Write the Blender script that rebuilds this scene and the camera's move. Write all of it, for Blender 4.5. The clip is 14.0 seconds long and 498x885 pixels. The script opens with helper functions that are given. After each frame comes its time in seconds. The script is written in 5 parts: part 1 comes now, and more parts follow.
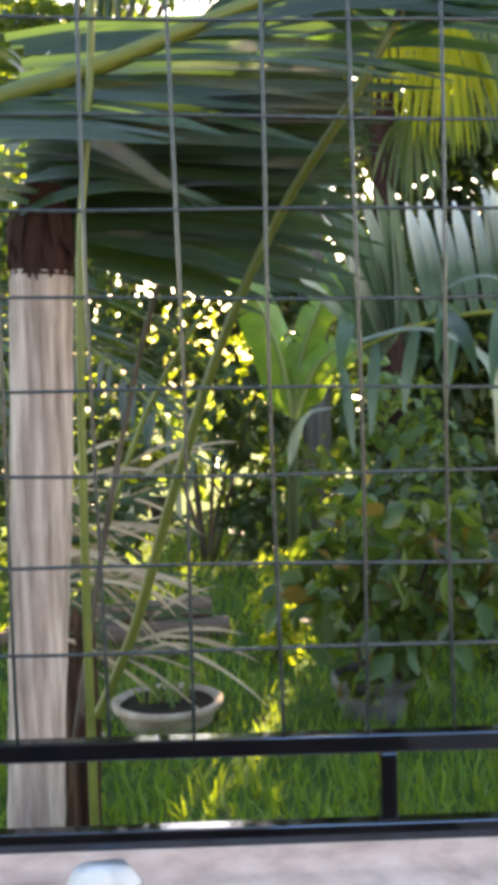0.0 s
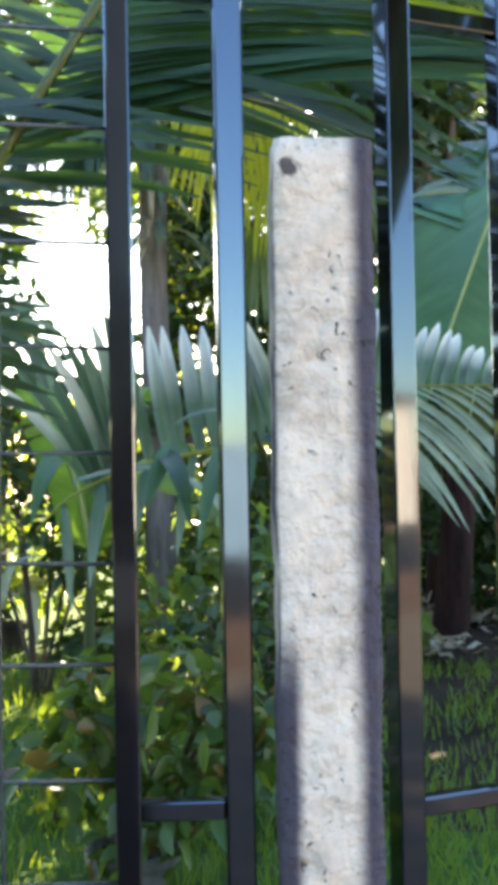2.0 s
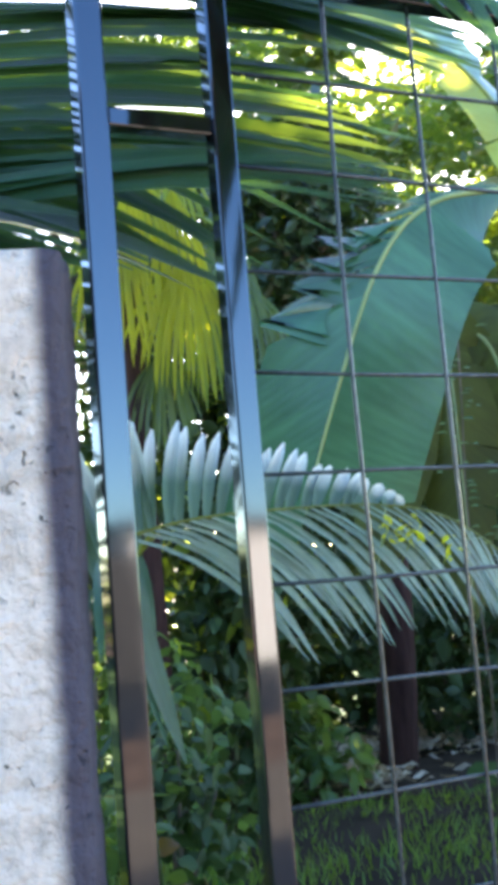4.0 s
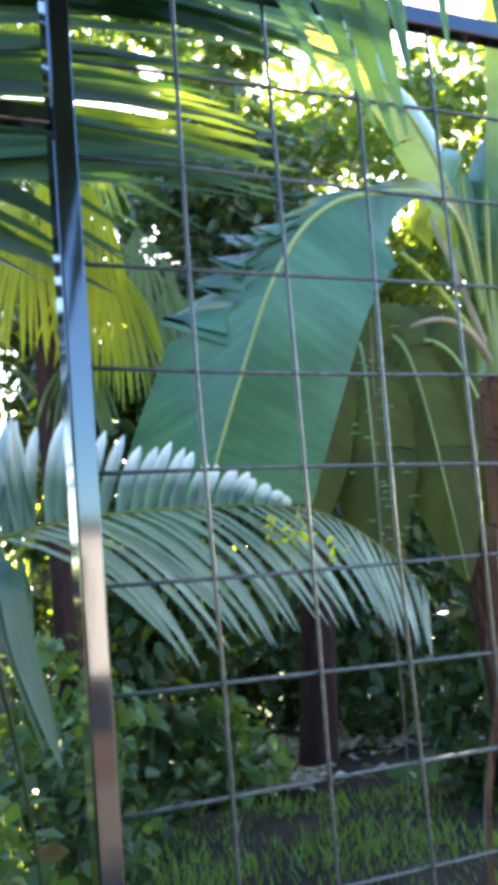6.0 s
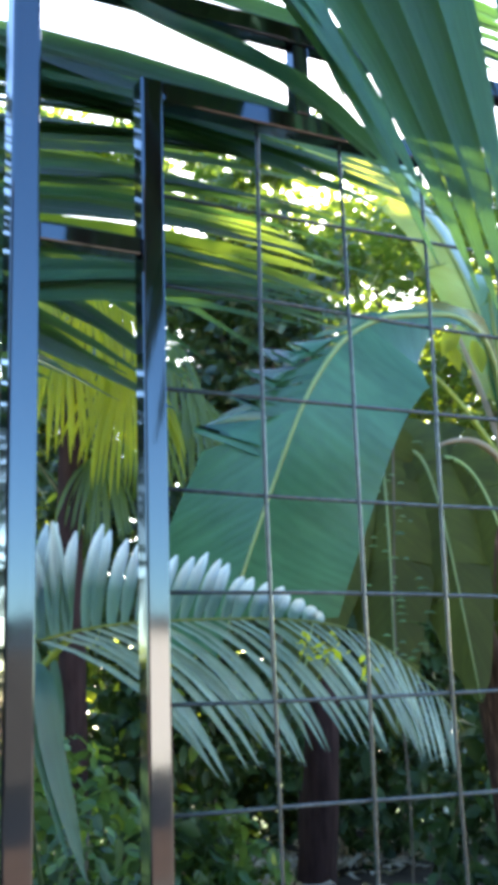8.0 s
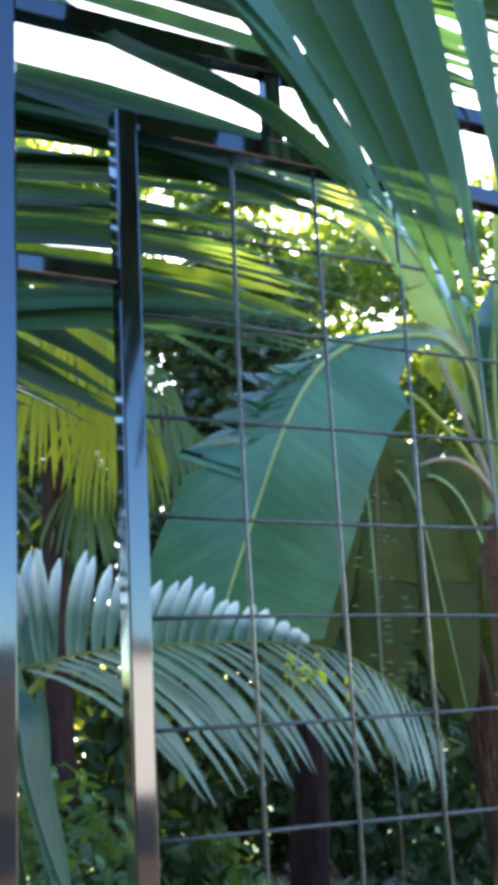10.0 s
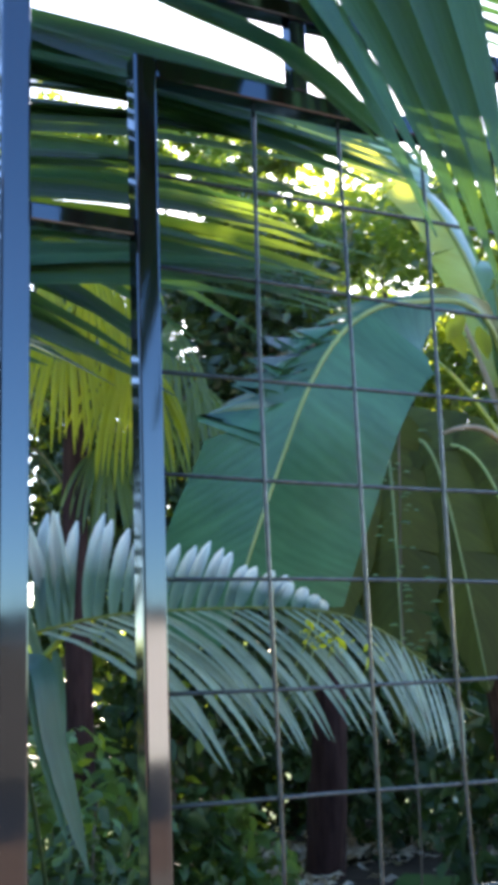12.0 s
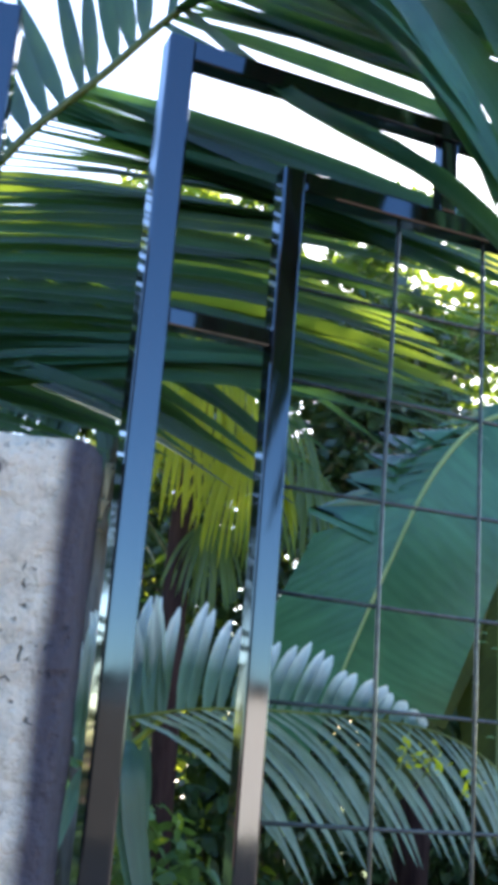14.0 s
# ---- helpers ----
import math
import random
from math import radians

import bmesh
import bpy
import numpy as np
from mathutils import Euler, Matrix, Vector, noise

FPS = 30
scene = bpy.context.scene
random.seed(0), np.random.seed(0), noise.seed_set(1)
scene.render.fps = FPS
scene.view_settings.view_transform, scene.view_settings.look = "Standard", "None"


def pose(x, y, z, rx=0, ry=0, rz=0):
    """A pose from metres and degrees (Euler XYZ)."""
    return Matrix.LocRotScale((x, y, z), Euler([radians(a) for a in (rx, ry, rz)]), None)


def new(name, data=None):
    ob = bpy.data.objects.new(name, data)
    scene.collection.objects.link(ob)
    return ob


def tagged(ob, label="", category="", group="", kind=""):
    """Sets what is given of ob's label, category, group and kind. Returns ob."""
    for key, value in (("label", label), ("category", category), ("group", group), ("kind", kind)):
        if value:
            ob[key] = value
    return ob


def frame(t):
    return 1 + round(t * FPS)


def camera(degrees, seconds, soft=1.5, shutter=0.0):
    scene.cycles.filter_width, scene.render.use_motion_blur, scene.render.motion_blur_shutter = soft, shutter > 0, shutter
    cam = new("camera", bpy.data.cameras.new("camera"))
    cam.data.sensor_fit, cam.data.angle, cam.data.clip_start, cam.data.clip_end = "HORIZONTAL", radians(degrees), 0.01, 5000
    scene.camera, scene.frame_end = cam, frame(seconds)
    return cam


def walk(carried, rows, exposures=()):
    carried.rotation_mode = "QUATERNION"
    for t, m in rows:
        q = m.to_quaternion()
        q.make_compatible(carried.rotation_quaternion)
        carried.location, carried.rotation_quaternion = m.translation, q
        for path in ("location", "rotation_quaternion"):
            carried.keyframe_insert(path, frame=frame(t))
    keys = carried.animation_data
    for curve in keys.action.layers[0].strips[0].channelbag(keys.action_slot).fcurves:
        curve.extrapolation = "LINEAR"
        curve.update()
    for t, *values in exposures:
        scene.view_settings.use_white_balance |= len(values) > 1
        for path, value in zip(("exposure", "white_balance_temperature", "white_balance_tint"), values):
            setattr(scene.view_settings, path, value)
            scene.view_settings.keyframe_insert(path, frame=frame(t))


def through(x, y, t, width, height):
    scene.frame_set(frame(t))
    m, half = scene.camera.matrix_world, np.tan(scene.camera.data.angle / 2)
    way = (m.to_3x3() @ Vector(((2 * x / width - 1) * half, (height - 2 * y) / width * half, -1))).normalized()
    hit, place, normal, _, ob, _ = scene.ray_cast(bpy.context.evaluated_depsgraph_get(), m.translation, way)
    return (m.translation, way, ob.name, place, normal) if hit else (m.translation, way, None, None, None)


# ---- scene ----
# ---- camera ----
cam = camera(25.07, 14.0, soft=6.5)
walk(cam, [
    (0.0, pose(-0.604, -1.887, 0.897, 85.64, 1.96, -3.58)),
    (0.5, pose(-0.459, -1.897, 0.908, 86.52, 0.68, -4.51)),
    (1.0, pose(-0.322, -1.867, 0.937, 88.15, -0.10, -5.32)),
    (1.5, pose(-0.117, -1.701, 0.949, 90.48, 0.03, -5.60)),
    (2.0, pose(0.014, -1.582, 0.968, 91.03, 1.10, -6.67)),
    (2.5, pose(0.139, -1.487, 0.988, 92.12, 1.92, -7.17)),
    (3.0, pose(0.272, -1.470, 0.984, 94.06, 2.93, -6.41)),
    (3.5, pose(0.344, -1.458, 0.965, 96.29, 3.78, -6.69)),
    (4.0, pose(0.394, -1.452, 0.968, 97.52, 4.59, -7.66)),
    (6.3, pose(0.545, -1.433, 0.953, 97.23, 4.58, -11.03)),
    (6.5, pose(0.540, -1.429, 0.949, 97.04, 4.52, -11.24)),
    (7.0, pose(0.509, -1.419, 0.943, 97.64, 3.92, -11.31)),
    (7.5, pose(0.466, -1.436, 0.960, 99.55, 2.54, -11.74)),
    (8.0, pose(0.437, -1.474, 0.992, 102.38, 1.77, -11.07)),
    (8.2, pose(0.431, -1.495, 0.998, 103.15, 1.75, -10.54)),
    (10.3, pose(0.450, -1.486, 0.990, 103.44, 3.30, -11.88)),
    (10.5, pose(0.463, -1.472, 0.985, 102.90, 3.48, -12.10)),
    (11.0, pose(0.496, -1.448, 0.978, 102.15, 3.90, -12.46)),
    (11.5, pose(0.477, -1.447, 0.981, 102.29, 3.31, -11.88)),
    (12.0, pose(0.457, -1.441, 0.987, 101.99, 2.12, -10.61)),
    (12.5, pose(0.459, -1.415, 0.984, 101.91, 0.79, -9.84)),
    (13.0, pose(0.452, -1.406, 1.010, 103.70, -0.16, -8.73)),
    (13.5, pose(0.440, -1.424, 1.041, 105.88, -1.93, -7.39)),
    (14.0, pose(0.440, -1.424, 1.055, 105.62, -4.36, -6.53)),
], exposures=[(0.0, 3.16, 11400, 18), (0.5, 3.32, 10200, 12), (1.0, 3.54, 9100, 9), (1.5, 3.22, 9300, 11), (2.5, 3.14, 8400, 9), (3.0, 3.07, 7900, 9), (4.0, 3.17, 7500, 10), (7.0, 3.34, 7900, 10), (7.5, 3.24, 7700, 11), (8.0, 3.14, 7400, 5), (11.0, 2.86, 7300, 9), (12.5, 2.70, 7300, 10), (13.5, 2.80, 7200, 10), (14.0, 2.58, 7100, 8)])

# ---- world, sun ----
SUN = Vector((0.231, 0.878, 0.420)).normalized()
world = bpy.data.worlds.new("sky")
scene.world = world
world.use_nodes = True
wn = world.node_tree
for n in list(wn.nodes):
    wn.nodes.remove(n)
sky = wn.nodes.new("ShaderNodeTexSky")
sky.sky_type, sky.sun_disc = "NISHITA", False
sky.sun_elevation, sky.sun_rotation = math.asin(SUN.z), math.atan2(SUN.x, SUN.y)
sky.air_density, sky.dust_density, sky.ozone_density, sky.altitude = 1.0, 0.55, 3.0, 300.0
bg = wn.nodes.new("ShaderNodeBackground")
bg.inputs["Strength"].default_value = 0.14
wo = wn.nodes.new("ShaderNodeOutputWorld")
deep = wn.nodes.new("ShaderNodeHueSaturation")
deep.inputs["Hue"].default_value = 0.507
deep.inputs["Saturation"].default_value = 1.14
wn.links.new(sky.outputs[0], deep.inputs["Color"])
wn.links.new(deep.outputs[0], bg.inputs["Color"])
wn.links.new(bg.outputs[0], wo.inputs["Surface"])
sun = new("sun", bpy.data.lights.new("sun", "SUN"))
sun.data.energy, sun.data.angle, sun.data.color = 5.0, radians(0.55), (1.0, 0.94, 0.84)
sun.matrix_world = Matrix.Translation((6, 22, 12)) @ (-SUN).to_track_quat("-Z", "Y").to_matrix().to_4x4()


# ---- materials ----
def material(name):
    m = bpy.data.materials.new(name)
    m.use_nodes = True
    nt = m.node_tree
    return m, nt, nt.nodes["Principled BSDF"], nt.nodes["Material Output"]


def noise_ramp(nt, scale, stops, detail=6.0, rough=0.6, coord="Object", stretch=(1, 1, 1)):
    tc = nt.nodes.new("ShaderNodeTexCoord")
    mp = nt.nodes.new("ShaderNodeMapping")
    mp.inputs["Scale"].default_value = stretch
    nz = nt.nodes.new("ShaderNodeTexNoise")
    nz.inputs["Scale"].default_value, nz.inputs["Detail"].default_value, nz.inputs["Roughness"].default_value = scale, detail, rough
    cr = nt.nodes.new("ShaderNodeValToRGB")
    while len(cr.color_ramp.elements) < len(stops):
        cr.color_ramp.elements.new(0.5)
    for e, (p, c) in zip(cr.color_ramp.elements, stops):
        e.position, e.color = p, (*c, 1) if len(c) == 3 else c
    nt.links.new(tc.outputs[coord], mp.inputs["Vector"])
    nt.links.new(mp.outputs[0], nz.inputs["Vector"])
    nt.links.new(nz.outputs["Fac"], cr.inputs["Fac"])
    return nz, cr


def mix_colour(nt, a, b, fac, blend="MIX"):
    mx = nt.nodes.new("ShaderNodeMix")
    mx.data_type, mx.blend_type = "RGBA", blend
    if isinstance(fac, float):
        mx.inputs[0].default_value = fac
    else:
        nt.links.new(fac, mx.inputs[0])
    for sock, v in ((mx.inputs[6], a), (mx.inputs[7], b)):
        if isinstance(v, tuple):
            sock.default_value = (*v, 1)
        else:
            nt.links.new(v, sock)
    return mx.outputs[2]


def bump(nt, bsdf, height, strength, dist):
    bp = nt.nodes.new("ShaderNodeBump")
    bp.inputs["Strength"].default_value, bp.inputs["Distance"].default_value = strength, dist
    nt.links.new(height, bp.inputs["Height"])
    nt.links.new(bp.outputs[0], bsdf.inputs["Normal"])
    return bp


def plain(name, stops, scale=8.0, rough=0.8, bump_dist=0.003, stretch=(1, 1, 1), metal=0.0, coord="Object", detail=6.0):
    m, nt, b, o = material(name)
    nz, cr = noise_ramp(nt, scale, stops, stretch=stretch, coord=coord, detail=detail)
    nt.links.new(cr.outputs[0], b.inputs["Base Color"])
    b.inputs["Roughness"].default_value, b.inputs["Metallic"].default_value = rough, metal
    bump(nt, b, nz.outputs["Fac"], 0.6, bump_dist)
    return m


def leaf(name, dark, light, glow, rough=0.38, through=0.35, spec=0.5, scale=3.0, dry=None, veins=0.0, tip_sheen=None, streak=0.0):
    """A leaf that gloss lights from the front and the sun through its blade from behind."""
    m, nt, b, o = material(name)
    nz, cr = noise_ramp(nt, scale, ((0.3, dark), (0.7, light)), detail=4.0)
    geo = nt.nodes.new("ShaderNodeNewGeometry")
    oi = nt.nodes.new("ShaderNodeObjectInfo")
    add = nt.nodes.new("ShaderNodeMath")
    add.operation = "ADD"
    nt.links.new(geo.outputs["Random Per Island"], add.inputs[0])
    nt.links.new(oi.outputs["Random"], add.inputs[1])
    fr = nt.nodes.new("ShaderNodeMath")
    fr.operation = "FRACT"
    nt.links.new(add.outputs[0], fr.inputs[0])
    hs = nt.nodes.new("ShaderNodeHueSaturation")
    mr = nt.nodes.new("ShaderNodeMapRange")
    mr.inputs["To Min"].default_value, mr.inputs["To Max"].default_value = 0.7, 1.3
    nt.links.new(fr.outputs[0], mr.inputs["Value"])
    nt.links.new(mr.outputs[0], hs.inputs["Value"])
    nt.links.new(cr.outputs[0], hs.inputs["Color"])
    col = hs.outputs[0]
    if dry:
        nz2, cr2 = noise_ramp(nt, 14.0, ((0.60, (0, 0, 0)), (0.72, (1, 1, 1))), detail=8.0)
        col = mix_colour(nt, col, dry, cr2.outputs[0])
    height = nz.outputs["Fac"]
    if tip_sheen:
        # sky sheen at the leaflet's tip, painted as a paler base colour
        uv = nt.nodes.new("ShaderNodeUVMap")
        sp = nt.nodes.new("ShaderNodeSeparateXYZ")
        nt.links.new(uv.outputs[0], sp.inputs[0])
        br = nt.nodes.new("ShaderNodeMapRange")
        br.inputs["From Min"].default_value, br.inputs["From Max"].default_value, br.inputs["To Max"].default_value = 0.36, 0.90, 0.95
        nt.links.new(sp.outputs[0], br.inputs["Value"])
        col = mix_colour(nt, col, tip_sheen, br.outputs[0])
    if streak:
        # fine parallel ribs along the leaflet
        uv = nt.nodes.new("ShaderNodeUVMap")
        mp = nt.nodes.new("ShaderNodeMapping")
        mp.inputs["Scale"].default_value = (1.6, 15.0, 1.0)
        oi2 = nt.nodes.new("ShaderNodeCombineXYZ")
        nt.links.new(oi.outputs["Random"], oi2.inputs[2])
        nt.links.new(oi.outputs["Random"], oi2.inputs[0])
        sc = nt.nodes.new("ShaderNodeVectorMath")
        sc.operation = "MULTIPLY_ADD"
        sc.inputs[1].default_value = (7.0, 0.0, 9.0)
        nt.links.new(oi2.outputs[0], sc.inputs[0])
        nt.links.new(uv.outputs[0], mp.inputs["Vector"])
        nt.links.new(mp.outputs[0], sc.inputs[2])
        rz = nt.nodes.new("ShaderNodeTexNoise")
        rz.inputs["Scale"].default_value, rz.inputs["Detail"].default_value, rz.inputs["Roughness"].default_value = 1.0, 5.0, 0.65
        nt.links.new(sc.outputs[0], rz.inputs["Vector"])
        sr = nt.nodes.new("ShaderNodeMapRange")
        sr.inputs["From Min"].default_value, sr.inputs["From Max"].default_value = 0.30, 0.70
        sr.inputs["To Min"].default_value, sr.inputs["To Max"].default_value = 1.0 - streak, 1.0 + streak
        nt.links.new(rz.outputs["Fac"], sr.inputs["Value"])
        hs3 = nt.nodes.new("ShaderNodeHueSaturation")
        nt.links.new(sr.outputs[0], hs3.inputs["Value"])
        nt.links.new(col, hs3.inputs["Color"])
        col = hs3.outputs[0]
        height = rz.outputs["Fac"]
    if veins:
        uv = nt.nodes.new("ShaderNodeUVMap")
        wv = nt.nodes.new("ShaderNodeTexWave")
        wv.inputs["Scale"].default_value, wv.inputs["Distortion"].default_value, wv.inputs["Detail"].default_value = veins * 2, 1.6, 3.0
        wv.inputs["Detail Scale"].default_value = 0.6
        nt.links.new(uv.outputs[0], wv.inputs["Vector"])
        # broad sheen bands across the blade, put into the leaf colour
        mp = nt.nodes.new("ShaderNodeMapping")
        mp.inputs["Scale"].default_value = (11.0, 0.6, 1.0)
        bz = nt.nodes.new("ShaderNodeTexNoise")
        bz.inputs["Scale"].default_value, bz.inputs["Detail"].default_value, bz.inputs["Roughness"].default_value = 1.0, 6.0, 0.7
        nt.links.new(uv.outputs[0], mp.inputs["Vector"])
        nt.links.new(mp.outputs[0], bz.inputs["Vector"])
        b2r = nt.nodes.new("ShaderNodeMapRange")
        b2r.inputs["From Min"].default_value, b2r.inputs["From Max"].default_value = 0.32, 0.68
        b2r.inputs["To Min"].default_value, b2r.inputs["To Max"].default_value = 0.68, 1.40
        nt.links.new(bz.outputs["Fac"], b2r.inputs["Value"])
        hs2 = nt.nodes.new("ShaderNodeHueSaturation")
        nt.links.new(b2r.outputs[0], hs2.inputs["Value"])
        nt.links.new(col, hs2.inputs["Color"])
        col = hs2.outputs[0]
        vr = nt.nodes.new("ShaderNodeMapRange")
        vr.inputs["To Min"].default_value, vr.inputs["To Max"].default_value = 0.0, 0.04
        nt.links.new(wv.outputs["Fac"], vr.inputs["Value"])
        col = mix_colour(nt, col, tuple(min(1, 2.0 * q + 0.02) for q in light), vr.outputs[0])
        height = wv.outputs["Fac"]
    nt.links.new(col, b.inputs["Base Color"])
    b.inputs["Roughness"].default_value, b.inputs["Specular IOR Level"].default_value = rough, spec
    bump(nt, b, height, 0.08 if veins else 0.35, 0.004 if veins else 0.01)
    tr = nt.nodes.new("ShaderNodeBsdfTranslucent")
    tcol = mix_colour(nt, col, glow, 0.75)
    nt.links.new(tcol, tr.inputs["Color"])
    mx = nt.nodes.new("ShaderNodeMixShader")
    mx.inputs[0].default_value = through
    nt.links.new(b.outputs[0], mx.inputs[1])
    nt.links.new(tr.outputs[0], mx.inputs[2])
    nt.links.new(mx.outputs[0], o.inputs["Surface"])
    return m


M_PAINT, nt, b, o = material("gloss_paint")
nz, cr = noise_ramp(nt, 9.0, ((0.35, (0.004, 0.003, 0.003)), (0.7, (0.010, 0.007, 0.006))))
nt.links.new(cr.outputs[0], b.inputs["Base Color"])
nz2, cr2 = noise_ramp(nt, 30.0, ((0.35, (0.045, 0.045, 0.045)), (0.75, (0.085, 0.085, 0.085))), stretch=(1, 1, 0.15))
nt.links.new(cr2.outputs[0], b.inputs["Roughness"])
b.inputs["Specular IOR Level"].default_value = 0.66
b.inputs["IOR"].default_value = 1.75
b.inputs["Specular Tint"].default_value = (0.56, 0.78, 1.0, 1.0)
bump(nt, b, nz2.outputs["Fac"], 0.04, 0.0015)
M_WIRE = plain("painted_wire", ((0.3, (0.018, 0.025, 0.025)), (0.7, (0.054, 0.070, 0.068))), 60.0, 0.27, 0.0006)

M_CONC, nt, b, o = material("weathered_concrete")
nz, cr = noise_ramp(nt, 7.0, ((0.33, (0.44, 0.36, 0.28)), (0.46, (0.70, 0.59, 0.48)), (0.57, (0.80, 0.69, 0.57)), (0.68, (0.84, 0.74, 0.61))), detail=10.0, rough=0.72)
vz = nt.nodes.new("ShaderNodeTexVoronoi")
vz.inputs["Scale"].default_value = 46.0
tc = nt.nodes.new("ShaderNodeTexCoord")
nzw = nt.nodes.new("ShaderNodeTexNoise")
nzw.inputs["Scale"].default_value, nzw.inputs["Detail"].default_value = 45.0, 3.0
nt.links.new(tc.outputs["Object"], nzw.inputs["Vector"])
wob = nt.nodes.new("ShaderNodeVectorMath")
wob.operation = "MULTIPLY_ADD"
wob.inputs[1].default_value = (0.055, 0.055, 0.055)
nt.links.new(nzw.outputs["Color"], wob.inputs[0])
nt.links.new(tc.outputs["Object"], wob.inputs[2])
nt.links.new(wob.outputs[0], vz.inputs["Vector"])
pit = nt.nodes.new("ShaderNodeValToRGB")
pit.color_ramp.elements[0].position, pit.color_ramp.elements[0].color = 0.10, (1, 1, 1, 1)
pit.color_ramp.elements[1].position, pit.color_ramp.elements[1].color = 0.22, (0, 0, 0, 1)
nt.links.new(vz.outputs["Distance"], pit.inputs["Fac"])
nzp, crp = noise_ramp(nt, 9.0, ((0.46, (0, 0, 0)), (0.60, (1, 1, 1))), detail=6.0)
pm = nt.nodes.new("ShaderNodeMath")
pm.operation = "MULTIPLY"
nt.links.new(pit.outputs[0], pm.inputs[0])
nt.links.new(crp.outputs[0], pm.inputs[1])
nzs, crs = noise_ramp(nt, 26.0, ((0.50, (0, 0, 0)), (0.66, (0.36, 0.36, 0.36))), detail=10.0, rough=0.75)
c1 = mix_colour(nt, cr.outputs[0], (0.30, 0.285, 0.25), crs.outputs[0])
c2 = mix_colour(nt, c1, (0.07, 0.065, 0.055), pm.outputs[0])
vd = nt.nodes.new("ShaderNodeVectorMath")
vd.operation = "DISTANCE"
vd.inputs[1].default_value = (0.252, -0.07, 1.375)
nt.links.new(tc.outputs["Object"], vd.inputs[0])
nzk, crk = noise_ramp(nt, 60.0, ((0.0, (0, 0, 0)), (1.0, (1, 1, 1))), detail=4.0)
ka = nt.nodes.new("ShaderNodeMath")
ka.operation = "MULTIPLY_ADD"
nt.links.new(nzk.outputs["Fac"], ka.inputs[0])
ka.inputs[1].default_value = 0.03
nt.links.new(vd.outputs["Value"], ka.inputs[2])
kr = nt.nodes.new("ShaderNodeMapRange")
kr.inputs["From Min"].default_value, kr.inputs["From Max"].default_value = 0.034, 0.027
nt.links.new(ka.outputs[0], kr.inputs["Value"])
c2 = mix_colour(nt, c2, (0.10, 0.085, 0.08), kr.outputs[0])
# dark purplish tone on the post's right edge, lower left edge and left flank
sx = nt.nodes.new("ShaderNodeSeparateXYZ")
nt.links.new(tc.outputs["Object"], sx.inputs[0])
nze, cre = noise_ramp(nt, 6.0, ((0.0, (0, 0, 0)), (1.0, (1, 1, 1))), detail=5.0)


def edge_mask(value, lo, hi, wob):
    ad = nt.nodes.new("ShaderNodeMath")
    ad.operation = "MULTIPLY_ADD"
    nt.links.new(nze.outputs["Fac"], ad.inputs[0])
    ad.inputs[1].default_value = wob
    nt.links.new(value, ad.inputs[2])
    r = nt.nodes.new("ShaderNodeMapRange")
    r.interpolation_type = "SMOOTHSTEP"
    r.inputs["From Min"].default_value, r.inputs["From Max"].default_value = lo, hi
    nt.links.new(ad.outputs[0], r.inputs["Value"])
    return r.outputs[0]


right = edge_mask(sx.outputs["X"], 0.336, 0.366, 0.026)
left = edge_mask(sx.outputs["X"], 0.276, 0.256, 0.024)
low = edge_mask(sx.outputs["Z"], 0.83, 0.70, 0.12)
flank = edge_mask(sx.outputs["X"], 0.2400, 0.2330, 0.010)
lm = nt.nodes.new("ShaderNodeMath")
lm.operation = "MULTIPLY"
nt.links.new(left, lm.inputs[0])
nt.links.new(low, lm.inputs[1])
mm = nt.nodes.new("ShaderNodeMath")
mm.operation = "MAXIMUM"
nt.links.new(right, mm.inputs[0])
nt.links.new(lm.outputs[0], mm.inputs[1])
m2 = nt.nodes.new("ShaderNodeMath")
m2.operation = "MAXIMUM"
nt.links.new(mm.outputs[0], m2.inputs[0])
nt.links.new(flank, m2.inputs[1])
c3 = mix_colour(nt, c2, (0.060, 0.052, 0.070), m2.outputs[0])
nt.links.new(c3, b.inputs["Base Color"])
b.inputs["Roughness"].default_value = 0.85
sub = nt.nodes.new("ShaderNodeMath")
sub.operation = "SUBTRACT"
nt.links.new(nz.outputs["Fac"], sub.inputs[0])
nt.links.new(pm.outputs[0], sub.inputs[1])
nzm, crm = noise_ramp(nt, 17.0, ((0.35, (0, 0, 0)), (0.6, (1, 1, 1))), detail=4.0)
ad2 = nt.nodes.new("ShaderNodeMath")
ad2.operation = "MULTIPLY_ADD"
nt.links.new(crm.outputs[0], ad2.inputs[0])
ad2.inputs[1].default_value = 0.55
nt.links.new(sub.outputs[0], ad2.inputs[2])
bump(nt, b, ad2.outputs[0], 1.0, 0.014)

M_KERB = plain("kerb_concrete", ((0.3, (0.54, 0.34, 0.26)), (0.55, (0.82, 0.56, 0.44)), (0.8, (0.94, 0.70, 0.56))), 9.0, 0.9, 0.006, detail=10.0)
M_CHIP = plain("white_mortar", ((0.3, (0.55, 0.53, 0.48)), (0.7, (0.78, 0.76, 0.7))), 20.0, 0.9, 0.004)
M_SOIL = plain("soil", ((0.3, (0.022, 0.015, 0.010)), (0.6, (0.050, 0.035, 0.023)), (0.8, (0.095, 0.068, 0.045))), 3.0, 0.95, 0.03, detail=10.0)
M_ROAD = plain("dirt_road", ((0.3, (0.17, 0.070, 0.035)), (0.6, (0.30, 0.13, 0.068)), (0.8, (0.42, 0.20, 0.11))), 2.0, 0.95, 0.02, detail=10.0)
